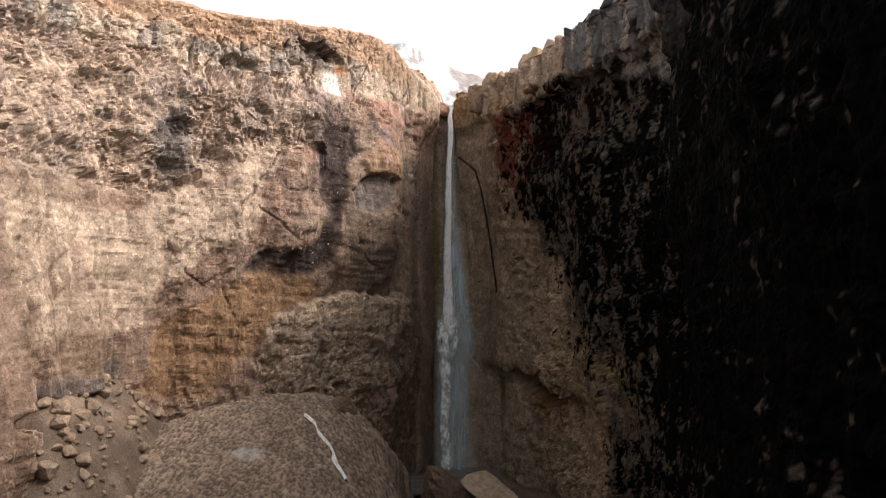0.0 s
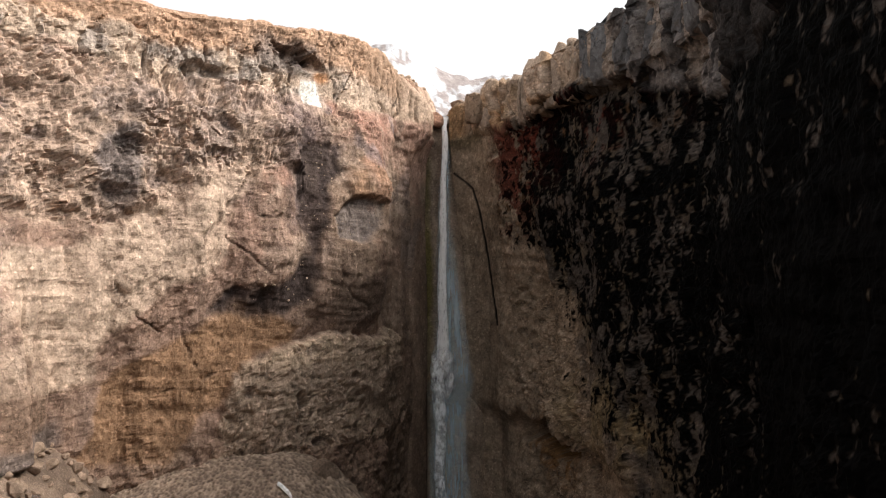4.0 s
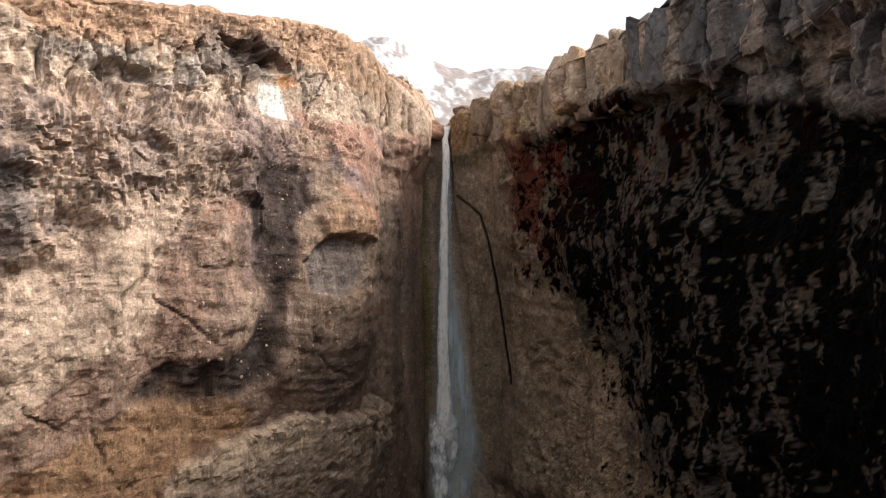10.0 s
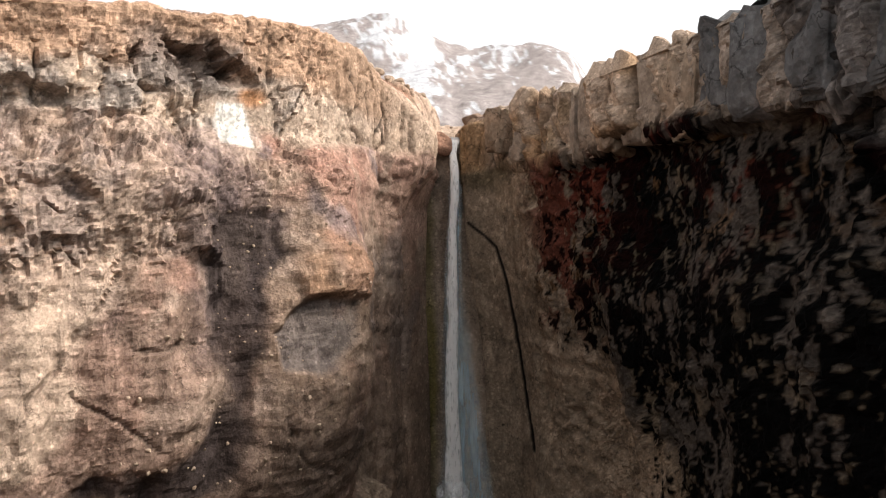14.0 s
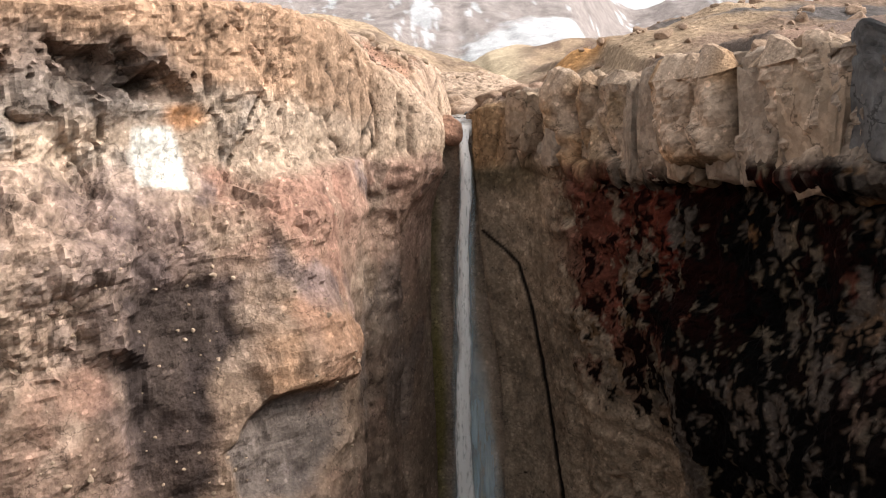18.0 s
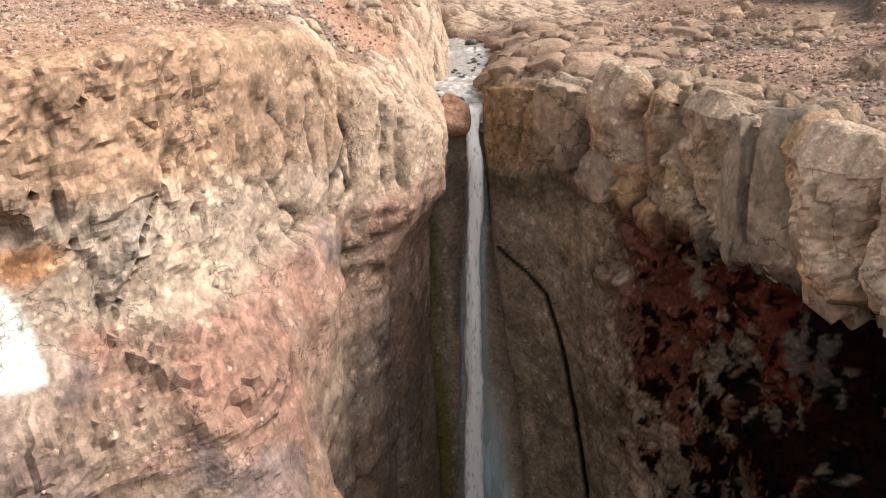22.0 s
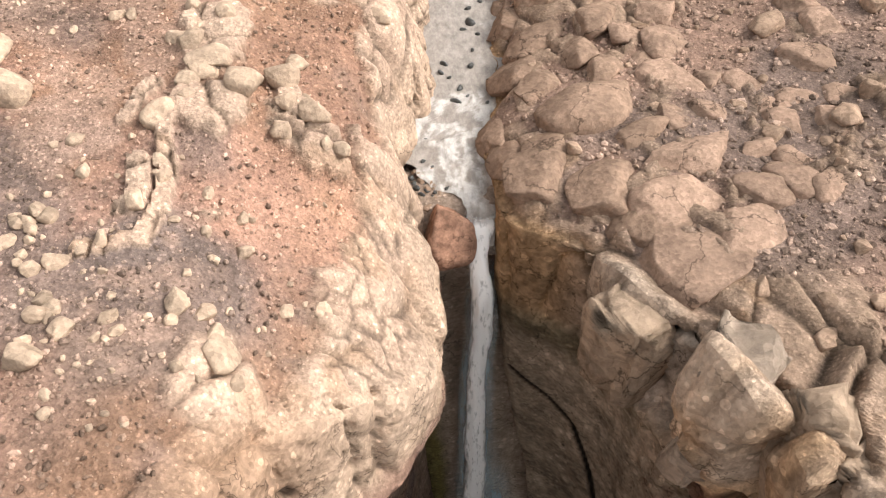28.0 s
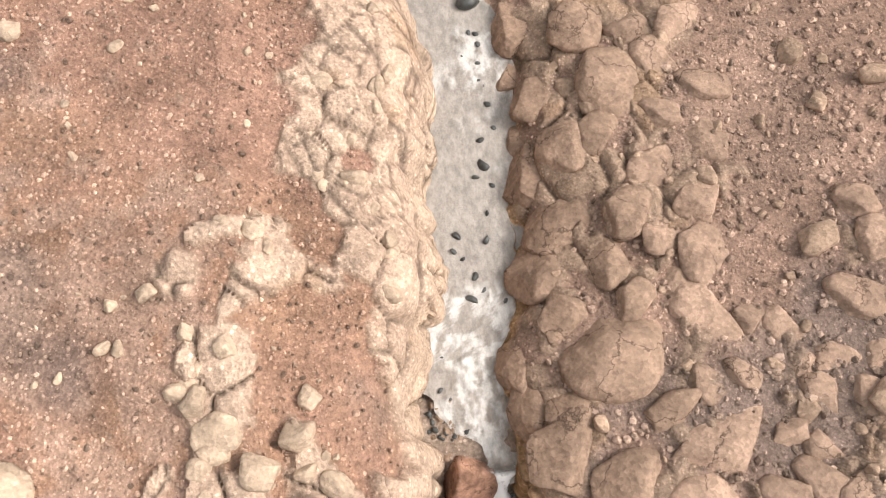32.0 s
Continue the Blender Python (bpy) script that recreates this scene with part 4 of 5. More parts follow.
    stone = stone * (1 - 0.68 * np.maximum(crack(f1, f2, 0.06) * (1 - 0.5 * broken), 0.9 * crack(g1, g2, 0.12) * (0.15 + 0.85 * broken)))[:, None]
    stone = stone * (1 - 0.3 * crack(e1, e2, 0.06) * smooth(fbm(q * 0.5, 3, 177), 0.0, 0.3))[:, None]
    gcol = gcol * (1 - 0.25 * smooth(bare, 0.02, 0.4))[:, None] * (1 + (0.25 if west else 0.1) * smooth(q[:, 1], 196, 186))[:, None]
    stone = mix(stone, [0.11, 0.09, 0.08], scarp * 0.85)
    gcol = mix(gcol, stone, bare)
    m = smooth(gd, 0.2, np.where(q[:, 1] > 176, 1.2, 2.4))
    out[k:] = out[k:] * (1 - m) + gout * m
    col[k:] = col[k:] * (1 - m)[:, None] + gcol * m[:, None]
    out = out - (0.45 + 0.25 * out) * smooth(sy, 191 if west else 188, 194 if west else 191) * smooth(dd, 2.5, 0.5)
    p = p + nor.reshape(-1, 3) * out[:, None]
    name = "west" if west else "east"
    flip = not west
    n_w = len(up)
    f = grid_faces(n_w + 1, cols, flip)
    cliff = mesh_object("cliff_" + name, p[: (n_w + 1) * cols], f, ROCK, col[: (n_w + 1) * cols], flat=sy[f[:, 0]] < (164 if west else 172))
    f = grid_faces(rows - n_w, cols, flip)
    floor_ = mesh_object("ground_" + name, p[n_w * cols:], f, SOIL, col[n_w * cols:], flat=(bare[f[:, 0]] > 0.9) & (gd[f[:, 0]] < 24) & ((f2 - f1)[f[:, 0]] > 0.2))
    return cliff, floor_, p[n_w * cols:], col[n_w * cols:], gd, bare


cliff_west, ground_west, land_w, tint_w, away_w, bare_w = land(-1, WEST, [(-90, 1), (150, 1.2), (166, 1.0), (172, 1.6), (175.5, 2.8), (178, 5.0), (181, 8.2), (184, 9.2), (188, 8.0), (200, 7.2), (215, 6.5), (230, 5), (262, 4)], height_west)
tagged(cliff_west, "sunlit layered cliff of tan and pink volcanic tuff under pale lava", "cliff", kind="structure")
tagged(ground_west, "stony reddish plateau with pale cracked rock along the edge", "ground", kind="structure")
cliff_east, ground_east, land_e, tint_e, away_e, bare_e = land(1, EAST, [(-90, 1), (150, 0.9), (180, 1.2), (188, 2.2), (200, 2.8), (215, 3.5), (230, 4), (262, 4)], height_east)
tagged(cliff_east, "dark cliff of black and red cinders under grey lava blocks, shade painted into its black", "cliff", kind="structure")
tagged(ground_east, "dusty plateau with rounded brown rock slabs beside the stream", "ground", kind="structure")

# head wall behind the fall
hx, hz = np.linspace(-16, 24, 170), np.linspace(-4, 84.9, 300)
X, Z = np.meshgrid(hx, hz)
Y = 191.5 + 2.2 * smooth(Z, 84.2, 70) - 3.0 * smooth(Z, 40, 20) * smooth(np.abs(X - 3), 9, 3)
g = np.stack([X, Y, Z], -1)
p = g.reshape(-1, 3)
rel = fbm(p * np.array([0.18, 0.1, 0.05]), 4, 201) * 1.3 + fbm(p * np.array([0.8, 0.5, 0.5]), 4, 202) * 0.25 * (0.3 + smooth(p[:, 2], 45, 30) * 1.5)
col = mix(np.tile([0.42, 0.32, 0.245], (len(p), 1)), [0.30, 0.23, 0.18], smooth(fbm(p * np.array([0.5, 0.5, 0.04]), 3, 203), -0.1, 0.4))
col = mix(col, [0.14, 0.115, 0.022], blob(p, (-3.2, 193, 50), (1.1, 9, 22), 0.5 * fbm(p * 0.3, 3, 204), 0.5) * 0.8)
col = mix(col, [0.28, 0.22, 0.165], smooth(p[:, 2], 44, 36) * 0.5)
p[:, 1] -= rel
head_wall = mesh_object("cliff_head", p, grid_faces(len(hz), len(hx)), ROCK, col)
tagged(head_wall, "smooth wet brown rock wall behind the waterfall", "cliff", kind="structure")

# canyon floor
fx, fy = np.linspace(-75, 45, 200), np.linspace(-90, 205, 330)
X, Y = np.meshgrid(fx, fy)
p = np.stack([X, Y, 0 * X], -1).reshape(-1, 3)
p[:, 2] = 0.2 + 24 * smooth(p[:, 0], -34, -52) * smooth(p[:, 1], 85, 110) + 1.2 * fbm(p * 0.06, 4, 211) + 5.0 * smooth(p[:, 0], -15, -45) + 4 * smooth(p[:, 1], 150, 60) + 0.5 * fbm(p * 0.6, 3, 212)
col = mix(np.tile([0.15, 0.11, 0.085], (len(p), 1)), [0.22, 0.16, 0.12], smooth(fbm(p * 0.2, 4, 213), -0.2, 0.3))
canyon_floor = mesh_object("canyon_floor", p, grid_faces(len(fy), len(fx)), SOIL, col)
tagged(canyon_floor, "muddy gravel floor at the bottom of the canyon", "ground", kind="structure")

# far slopes and the snowy mountain
q = np.r_[np.linspace(236, 420, 110), np.geomspace(424, 4400, 190)]
a = np.tan(np.linspace(radians(-46), radians(46), 420))
Y, A = np.meshgrid(q, a, indexing="ij")
X = A * Y
p = np.stack([X, Y, 0 * X], -1).reshape(-1, 3)
x, y = p[:, 0], p[:, 1]


def far_height(x, y):
    pp = np.stack([x, y, 0 * x], 1)
    near = height_west(x, np.minimum(y, 262)) * smooth(x, -14, -26) + height_east(np.minimum(x, 70), np.minimum(y, 262)) * smooth(x, -26, -14)
    h = near - 1.5 * smooth(y, 264, 252) - 12 * smooth(y, 248, 236) + table(y, [(262, 0), (330, 4), (700, 26), (1500, 110), (2500, 400), (3500, 560), (4400, 300)])
    h = h + 6 * fbm(pp * 0.016, 4, 221) * smooth(y, 262, 300) + 26 * fbm(pp * 0.005, 4, 222) * smooth(y, 300, 800)
    h = h + 0.17 * np.maximum(x - 25, 0) * smooth(y, 262, 320) * smooth(y, 1500, 600)
    h = h + 6 * np.exp(-(((x - 35) / 7) ** 2 + ((y - 322) / 9) ** 2)) + (2.5 * fbm(pp * 0.07, 4, 226) + 0.7 * np.abs(fbm(pp * 0.35, 3, 227))) * smooth(y, 262, 290) * smooth(y, 800, 500) + 14 * np.exp(-(((x + 45) / 40) ** 2 + ((y - 370) / 60) ** 2))
    ridge = table(x, [(-2500, 150), (-900, 230), (-500, 300), (-215, 330), (115, 180), (375, 200), (600, 165), (1200, 260), (2500, 200)])
    h = h + ridge * np.exp(-((y - 3500) / 700) ** 2) - 260 * smooth(x / y, 0.14, 0.22) * smooth(y, 1200, 2200)
    return h + (34 * fbm(pp * 0.004, 5, 224) + 24 * np.abs(fbm(pp * 0.008, 4, 225))) * smooth(y, 1200, 2400)


p[:, 2] = far_height(x, y)
n1, n2 = fbm(p * np.array([0.012, 0.003, 0.006]), 5, 231), fbm(p * 0.03, 4, 232)
col = mix(np.tile([0.20, 0.14, 0.105], (len(p), 1)), [0.33, 0.24, 0.165], smooth(n2 + 0.6 * fbm(p * 0.09, 4, 236), -0.1, 0.3))
col = mix(col, [0.12, 0.105, 0.10], smooth(x, 45, 60) * smooth(fbm(p * np.array([0.02, 0.05, 0.1]), 4, 234), 0.15, 0.3) * smooth(y, 900, 500))
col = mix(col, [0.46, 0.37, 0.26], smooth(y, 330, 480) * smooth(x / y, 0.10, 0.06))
# far rock turned paler grey with distance, aerial haze in its colour
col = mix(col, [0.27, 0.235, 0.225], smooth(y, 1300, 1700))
run = 0.85 * fbm(p * np.array([0.075, 0.007, 0.02]), 5, 233, 0.65) + 0.55 * fbm(p * np.array([0.014, 0.003, 0.004]), 4, 235)
gully = np.exp(-((x + 95 + 25 * n1 + 0.03 * (y - 3000)) / 45) ** 2) * smooth(y, 1500, 2200)
snow = smooth(run + 0.35 * n1 + 0.0007 * (p[:, 2] - 640) + 1.1 * gully , 0.2, 0.28) * smooth(y, 900, 1400)
snow = np.maximum(snow, blob(p, (215, 1450, 230), (215, 400, 400), 0.5 * n1 + 0.3 * n2, 0.15))
col = mix(col, [0.46, 0.25, 0.11], blob(p, (35, 322, 104), (8, 10, 30), 0.3 * n2, 0.4))
col = mix(col, [0.47, 0.47, 0.485], snow)
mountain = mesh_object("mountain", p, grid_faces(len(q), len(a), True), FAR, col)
tagged(mountain, "distant volcanic slopes streaked with snow", "mountain", kind="structure")

# ---------------- stones ----------------


def icosphere(level):
    bm = bmesh.new()
    bmesh.ops.create_icosphere(bm, subdivisions=level, radius=1)
    v = np.array([x.co[:] for x in bm.verts])
    f = np.array([[x.index for x in y.verts] for y in bm.faces])
    bm.free()
    return v, f


def stone_shape(seed, level=3, square=0.75, cuts=9, rough=0.06):
    """A broken stone: a rounded lump cut by random planes, with a worn surface."""
    rng = np.random.default_rng(seed)
    v, f = icosphere(level)
    v = np.sign(v) * np.abs(v) ** square
    for _ in range(cuts):
        u = rng.normal(size=3)
        u /= np.linalg.norm(u)
        over = np.maximum(v @ u - rng.uniform(0.55, 0.85), 0)
        v = v - over[:, None] * u * 0.92
    n = v / np.maximum(np.linalg.norm(v, axis=1, keepdims=True), 1e-6)
    v = v + n * (rough * fbm(v * 2.2 + seed * 7.1, 4, seed) + 0.5 * rough * fbm(v * 6.0 + seed, 3, seed + 5))[:, None]
    return v, f


def stone_mesh(name, seed, material, level=3, flat=False, **kw):
    v, f = stone_shape(seed, level, **kw)
    ob = mesh_object(name, v, f, material, flat=flat)
    me = ob.data
    bpy.data.objects.remove(ob)
    return me


def put(me, name, x, y, z, size, stretch=(1, 1, 0.7), turn=0.0, lean=(0, 0)):
    ob = new(name, me)
    ob.matrix_world = pose(x, y, z, lean[0], lean[1], turn) @ Matrix.Diagonal((size * stretch[0], size * stretch[1], size * stretch[2], 1))
    return ob


def ground_at(points, x, y):
    k = np.argmin((points[:, 0] - x) ** 2 + (points[:, 1] - y) ** 2)
    return points[k, 2]


rng = np.random.default_rng(4)
pale = [stone_mesh("pale_boulder", 20 + k, PALE, 4, square=0.6, cuts=15, rough=0.05) for k in range(6)]
brown = [stone_mesh("brown_boulder", 30 + k, STONE, 4, square=0.55, cuts=15, rough=0.05) for k in range(6)]
wet = [stone_mesh("stream_stone", 40 + k, WET, 2) for k in range(5)]


def column_mesh(seed, material):
    """A jointed lava block: upright flat faces, a few slanting breaks, worn edges."""
    r = np.random.default_rng(seed)
    v, f = icosphere(5)
    v = np.sign(v) * np.abs(v) ** 0.28
    for k in range(9):
        a = r.uniform(0, 2 * np.pi)
        u = np.array([math.cos(a), math.sin(a), r.uniform(-0.18, 0.18) if k < 6 else r.uniform(-1, 1)])
        u /= np.linalg.norm(u)
        v = v - np.maximum(v @ u - r.uniform(0.72, 0.95), 0)[:, None] * u * 0.96
    f1, f2, c, lean = worley(v * np.array([1.9, 1.9, 1.1]) + seed * 3.7, seed, True)
    n = v / np.maximum(np.linalg.norm(v, axis=1, keepdims=True), 1e-6)
    v = v + n * (0.18 * (c - 0.5) * rise(f1, f2, 0.1) + 0.32 * lean * rise(f1, f2, 0.1) - 0.05 * crack(f1, f2, 0.05) + 0.03 * fbm(v * 5 + seed, 4, seed))[:, None]
    ob = mesh_object("lava_block", v, f, material)
    me = ob.data
    bpy.data.objects.remove(ob)
    return me


columns = [column_mesh(50 + k, LAVA if k % 3 else LAVA_TAN) for k in range(9)] + [column_mesh(60 + k, LAVA_DARK) for k in range(4)]

# boulders that stand out on the west plateau
for x, y, r in [(-21.9, 214.5, 0.7), (-14.9, 200.1, 0.55), (-13.1, 198.1, 0.5), (-13.6, 195.6, 0.55), (-20.7, 192.4, 1.3), (-9.9, 191.9, 0.95), (-7.9, 195.0, 0.6),
                (-16.9, 197.9, 0.45), (-16.5, 199.8, 0.4), (-11.6, 193.7, 1.3), (-7.0, 191.0, 0.8), (-22.1, 195.0, 1.2), (-16.1, 177.4, 0.85), (-11.6, 180.2, 0.7), (-15.2, 178.6, 0.5), (-17, 184.3, 0.45)]:
    ob = put(pale[rng.integers(6)], "boulder", x, y, ground_at(land_w, x, y) + 0.2 * r, r, (1, rng.uniform(0.7, 1), 0.7), rng.uniform(0, 360))
    tagged(ob, "pale tan boulder lying on reddish gravel", "boulder", "boulders on the west plateau")

# rounded slabs that pave the east bank: place and half lengths
slabs = [stone_mesh("rock_slab", 110 + k, SLAB if k < 8 else SLAB_DAMP, 4, square=0.72, cuts=9, rough=0.09) for k in range(16)]
BY_STREAM = [(4.3, 201.8, 1.8, 1.6), (2.3, 196.4, 1.1, 1.3), (2.6, 194.1, 1.0, 1.5), (4.6, 198.5, 1.2, 1.3), (6.9, 196.6, 2.1, 2.0), (7.4, 201.3, 0.9, 1.2), (5.3, 204.4, 1.8, 1.4), (4.6, 193.4, 1.6, 1.2),
             (6.7, 189.6, 1.9, 1.5), (3.6, 191.4, 1.8, 1.6), (4.3, 207.3, 1.3, 1.7), (4.1, 209.8, 1.1, 1.2), (6.4, 208.2, 1.4, 1.4), (8.1, 209.1, 1.1, 1.1), (5.2, 212.2, 1.2, 1.3), (4.3, 214.4, 1.0, 1.2),
             (8.9, 212, 1.9, 1.8), (7.6, 216.2, 1.6, 1.4), (4.9, 217.5, 1.6, 1.6), (9, 204, 1.2, 1.2), (8.6, 199.2, 0.9, 1.0), (9.4, 193.3, 1.4, 0.7), (8.4, 187.4, 1.5, 1.2)]
INLAND = [(10.8, 206.3, 1.3, 1.3), (12.9, 204.4, 1.2, 1.3), (11.8, 209.6, 1.1, 0.9), (12.8, 201.5, 1.4, 1.5), (12.2, 198, 1.5, 1.6), (10.6, 202.6, 1.1, 0.9), (11.3, 194.3, 0.9, 0.9), (11.5, 191.5, 2.2, 1.7),
          (10.6, 188.5, 2.4, 1.3), (13, 186, 1.3, 1.6), (14, 207.8, 1.2, 1.3), (12.2, 213.1, 1.2, 1.3), (14.3, 211, 1.4, 1.0), (10.7, 215.2, 1.3, 1.0), (14, 215.6, 1.4, 1.0), (9.8, 184.9, 2.3, 2.1), (14.2, 188.3, 1.2, 1.2), (11, 200, 0.8, 0.9)]
RUBBLE = [(15.9, 197, 0.9, 0.9), (17.1, 193.2, 1.1, 0.9), (14.2, 197.6, 0.8, 1.0), (13.2, 194.6, 0.9, 0.7), (21.7, 200.6, 1.1, 1.3), (21, 202.9, 1.0, 1.1), (19.7, 197.8, 1.4, 1.2), (15.2, 191.8, 1.0, 0.9),
          (15.9, 188.9, 1.2, 1.2), (19.4, 192.7, 1.1, 1.0), (18.2, 195.2, 1.0, 0.8), (20.6, 195, 0.9, 0.8), (16.6, 190.6, 0.8, 0.8), (17.6, 188.4, 1.0, 0.8), (16.4, 194.8, 0.7, 0.7)]
for places, swell, name, label, group in [(BY_STREAM, 0.62, "rock_slab", "rounded brown rock slab bedded beside the stream", "rock slabs on the east bank"),
                                          (INLAND, 0.55, "rock_slab", "rounded tan rock slab half buried in dust", "rock slabs behind the east bank"),
                                          (RUBBLE, 0.6, "boulder", "broken pinkish boulder on the dusty plateau", "boulders on the dusty east plateau")]:
    for x, y, rx, ry in places:
        deep = swell * (0.5 * (rx + ry)) + 0.15
        ob = put(slabs[rng.integers(8) + (8 if places is BY_STREAM else 0)], name, x, y, ground_at(land_e, x, y) - 0.42 * deep, 1.0, (rx * 1.3, ry * 1.3, deep), rng.uniform(-25, 25), (rng.uniform(-9, 9), rng.uniform(-9, 9)))
        tagged(ob, label, "rock", group)

# two big boulders on the east slope
for x, y, r in [(29.5, 178.5, 1.5), (31.6, 183, 1.1)]:
    ob = put(brown[2], "boulder", x, y, ground_at(land_e, x, y) + 0.5 * r, r, (1, 0.9, 1.0), rng.uniform(0, 360))
    tagged(ob, "large grey boulder standing on the stony slope", "boulder", "boulders on the east slope")


def scatter(points, chosen, meshes, count, low, high, name, label, group, sink=0.1):
    idx = rng.choice(np.nonzero(chosen)[0], count, replace=False)
    for k in idx:
        r = low * (high / low) ** (rng.random() ** 2.0)
        x, y, z = points[k]
        ob = put(meshes[rng.integers(len(meshes))], name, x, y, z + sink * r, r, (1, rng.uniform(0.7, 1), rng.uniform(0.6, 0.9)), rng.uniform(0, 360), (rng.uniform(-15, 15), rng.uniform(-15, 15)))
        tagged(ob, label, "stone", group)


in_w = (away_w < 26) & (away_w > 2.5) & (land_w[:, 1] > 160) & (land_w[:, 1] < 222)
in_e = (away_e < 26) & (away_e > 2.5) & (land_e[:, 1] > 150) & (land_e[:, 1] < 222)
scatter(land_w, in_w & (bare_w < 0.3), pale, 150, 0.14, 0.5, "stone", "small pale stone on the gravel plateau", "loose stones on the west plateau")
scatter(land_e, in_e & (bare_e < 0.4), brown, 150, 0.15, 0.7, "stone", "small brown stone on the dusty plateau", "loose stones on the east plateau")
scatter(land_e, in_e & (bare_e > 0.6) & (land_e[:, 1] > 176), brown, 45, 0.35, 0.9, "rock", "rounded brown block wedged among the slabs", "blocks on the east bank", -0.3)
scatter(land_w, in_w & (bare_w > 0.6) & (land_w[:, 1] > 176), pale, 40, 0.4, 1.0, "rock", "pale cracked block on the stream's edge", "blocks on the west bank", -0.2)

chips = [stone_mesh("broken_block", 80 + k, TALUS, 2, flat=True, square=0.55, cuts=12, rough=0.04) for k in range(5)]
dark_patch = (np.abs(land_w[:, 0] + 13.5) < 5.5) & (np.abs(land_w[:, 1] - 180) < 7) & (away_w > 3)
scatter(land_w, dark_patch, pale, 80, 0.16, 0.55, "stone", "pale stone in the patch of dark gravel", "stones in the dark gravel patch")
slope_e = (away_e < 60) & (away_e > 14) & (land_e[:, 1] > 150) & (land_e[:, 1] < 250)
scatter(land_e, slope_e, brown, 70, 0.4, 1.4, "boulder", "grey-brown boulder on the stony slope", "boulders scattered over the east slope")

wall_w = np.zeros(len(cliff_west.data.vertices) * 3, dtype=np.float32)
cliff_west.data.vertices.foreach_get("co", wall_w)
wall_w = wall_w.reshape(-1, 3)
wu = wall_w[:, 0] * 0.62 + wall_w[:, 1] * 0.78
loose_w = (wu > 92) & (wu < 121) & (wall_w[:, 2] > 48) & (wall_w[:, 2] < 79) & (wall_w[:, 1] < 168)
scatter(wall_w, loose_w, pale, 230, 0.1, 0.34, "embedded_stone", "pale angular stone stuck in the tuff wall", "stones embedded in the west wall", -0.4)
far_pts = np.zeros(len(mountain.data.vertices) * 3, dtype=np.float32)
mountain.data.vertices.foreach_get("co", far_pts)
far_pts = far_pts.reshape(-1, 3)
on_hill = (far_pts[:, 1] > 262) & (far_pts[:, 1] < 400) & (far_pts[:, 0] > 10) & (far_pts[:, 0] < 150)
scatter(far_pts, on_hill, brown, 160, 0.6, 2.4, "hill_boulder", "grey-brown boulder on the far stony hillside", "boulders on the far hillside")

# lava blocks that stand along the east rim
edge_e = outline(EAST, pace)
for k, (y, wide, sit) in enumerate([(173.2, 1.9, 0), (169.6, 2.2, -0.5), (165.6, 2.6, 0.2), (161.0, 2.7, 0), (156.6, 2.4, 0.3), (152.2, 2.9, 0), (147.2, 2.6, -0.3), (142.6, 2.8, 0.2), (137.4, 3.0, 0), (131.8, 3.0, 0.3), (126.0, 3.2, 0), (119.6, 3.4, 0.2), (112.8, 3.5, 0)]):
    i = np.argmin(np.abs(edge_e[:, 1] - y))
    t = edge_e[min(i + 6, len(edge_e) - 1)] - edge_e[max(i - 6, 0)]
    t /= np.linalg.norm(t)
    x, yy = edge_e[i, 0] + 1.9 * t[1] + 0.5 * sit, edge_e[i, 1] - 1.9 * t[0]
    top = height_east(np.array([x]), np.array([yy]))[0]
    ob = put(columns[k % 9 if y > 144 else 9 + k % 4], "lava_block", x, yy, top - 4.6 + 0.6 * sit, 1.0, (wide, 2.5, 4.4), math.degrees(math.atan2(t[1], t[0])), (rng.uniform(-3, 3), rng.uniform(-3, 3)))
    tagged(ob, "tall grey lava block in the canyon's rim", "lava block", "lava blocks along the east rim")
for k, x, y, z, wide, deep, tall, turn, lean in [(3, 7.3, 182.6, 85.0, 2.2, 2.0, 2.9, 20, 4), (1, 10.6, 179.2, 84.9, 1.9, 2.2, 4.1, -30, 0), (6, 12.6, 176.2, 85.0, 1.8, 1.9, 4.0, -20, -4), (4, 9.2, 178.0, 82.4, 1.2, 1.2, 1.9, 10, 6)]:
    ob = put(columns[k], "lava_block", x, y, z, 1.0, (wide, deep, tall), turn, (lean, 0))
    tagged(ob, "stout pinkish lava block jutting from the rim beside the fall", "lava block", "lava blocks beside the fall")

# the rusty block wedged in the lip beside the fall
ob = put(stone_mesh("lip_boulder", 61, RUST, 4, square=0.6, cuts=8), "lip_boulder", -1.05, 191.1, 84.3, 1.0, (1.45, 1.5, 1.75), 12)
tagged(ob, "rusty red boulder wedged in the lip beside the waterfall", "boulder")

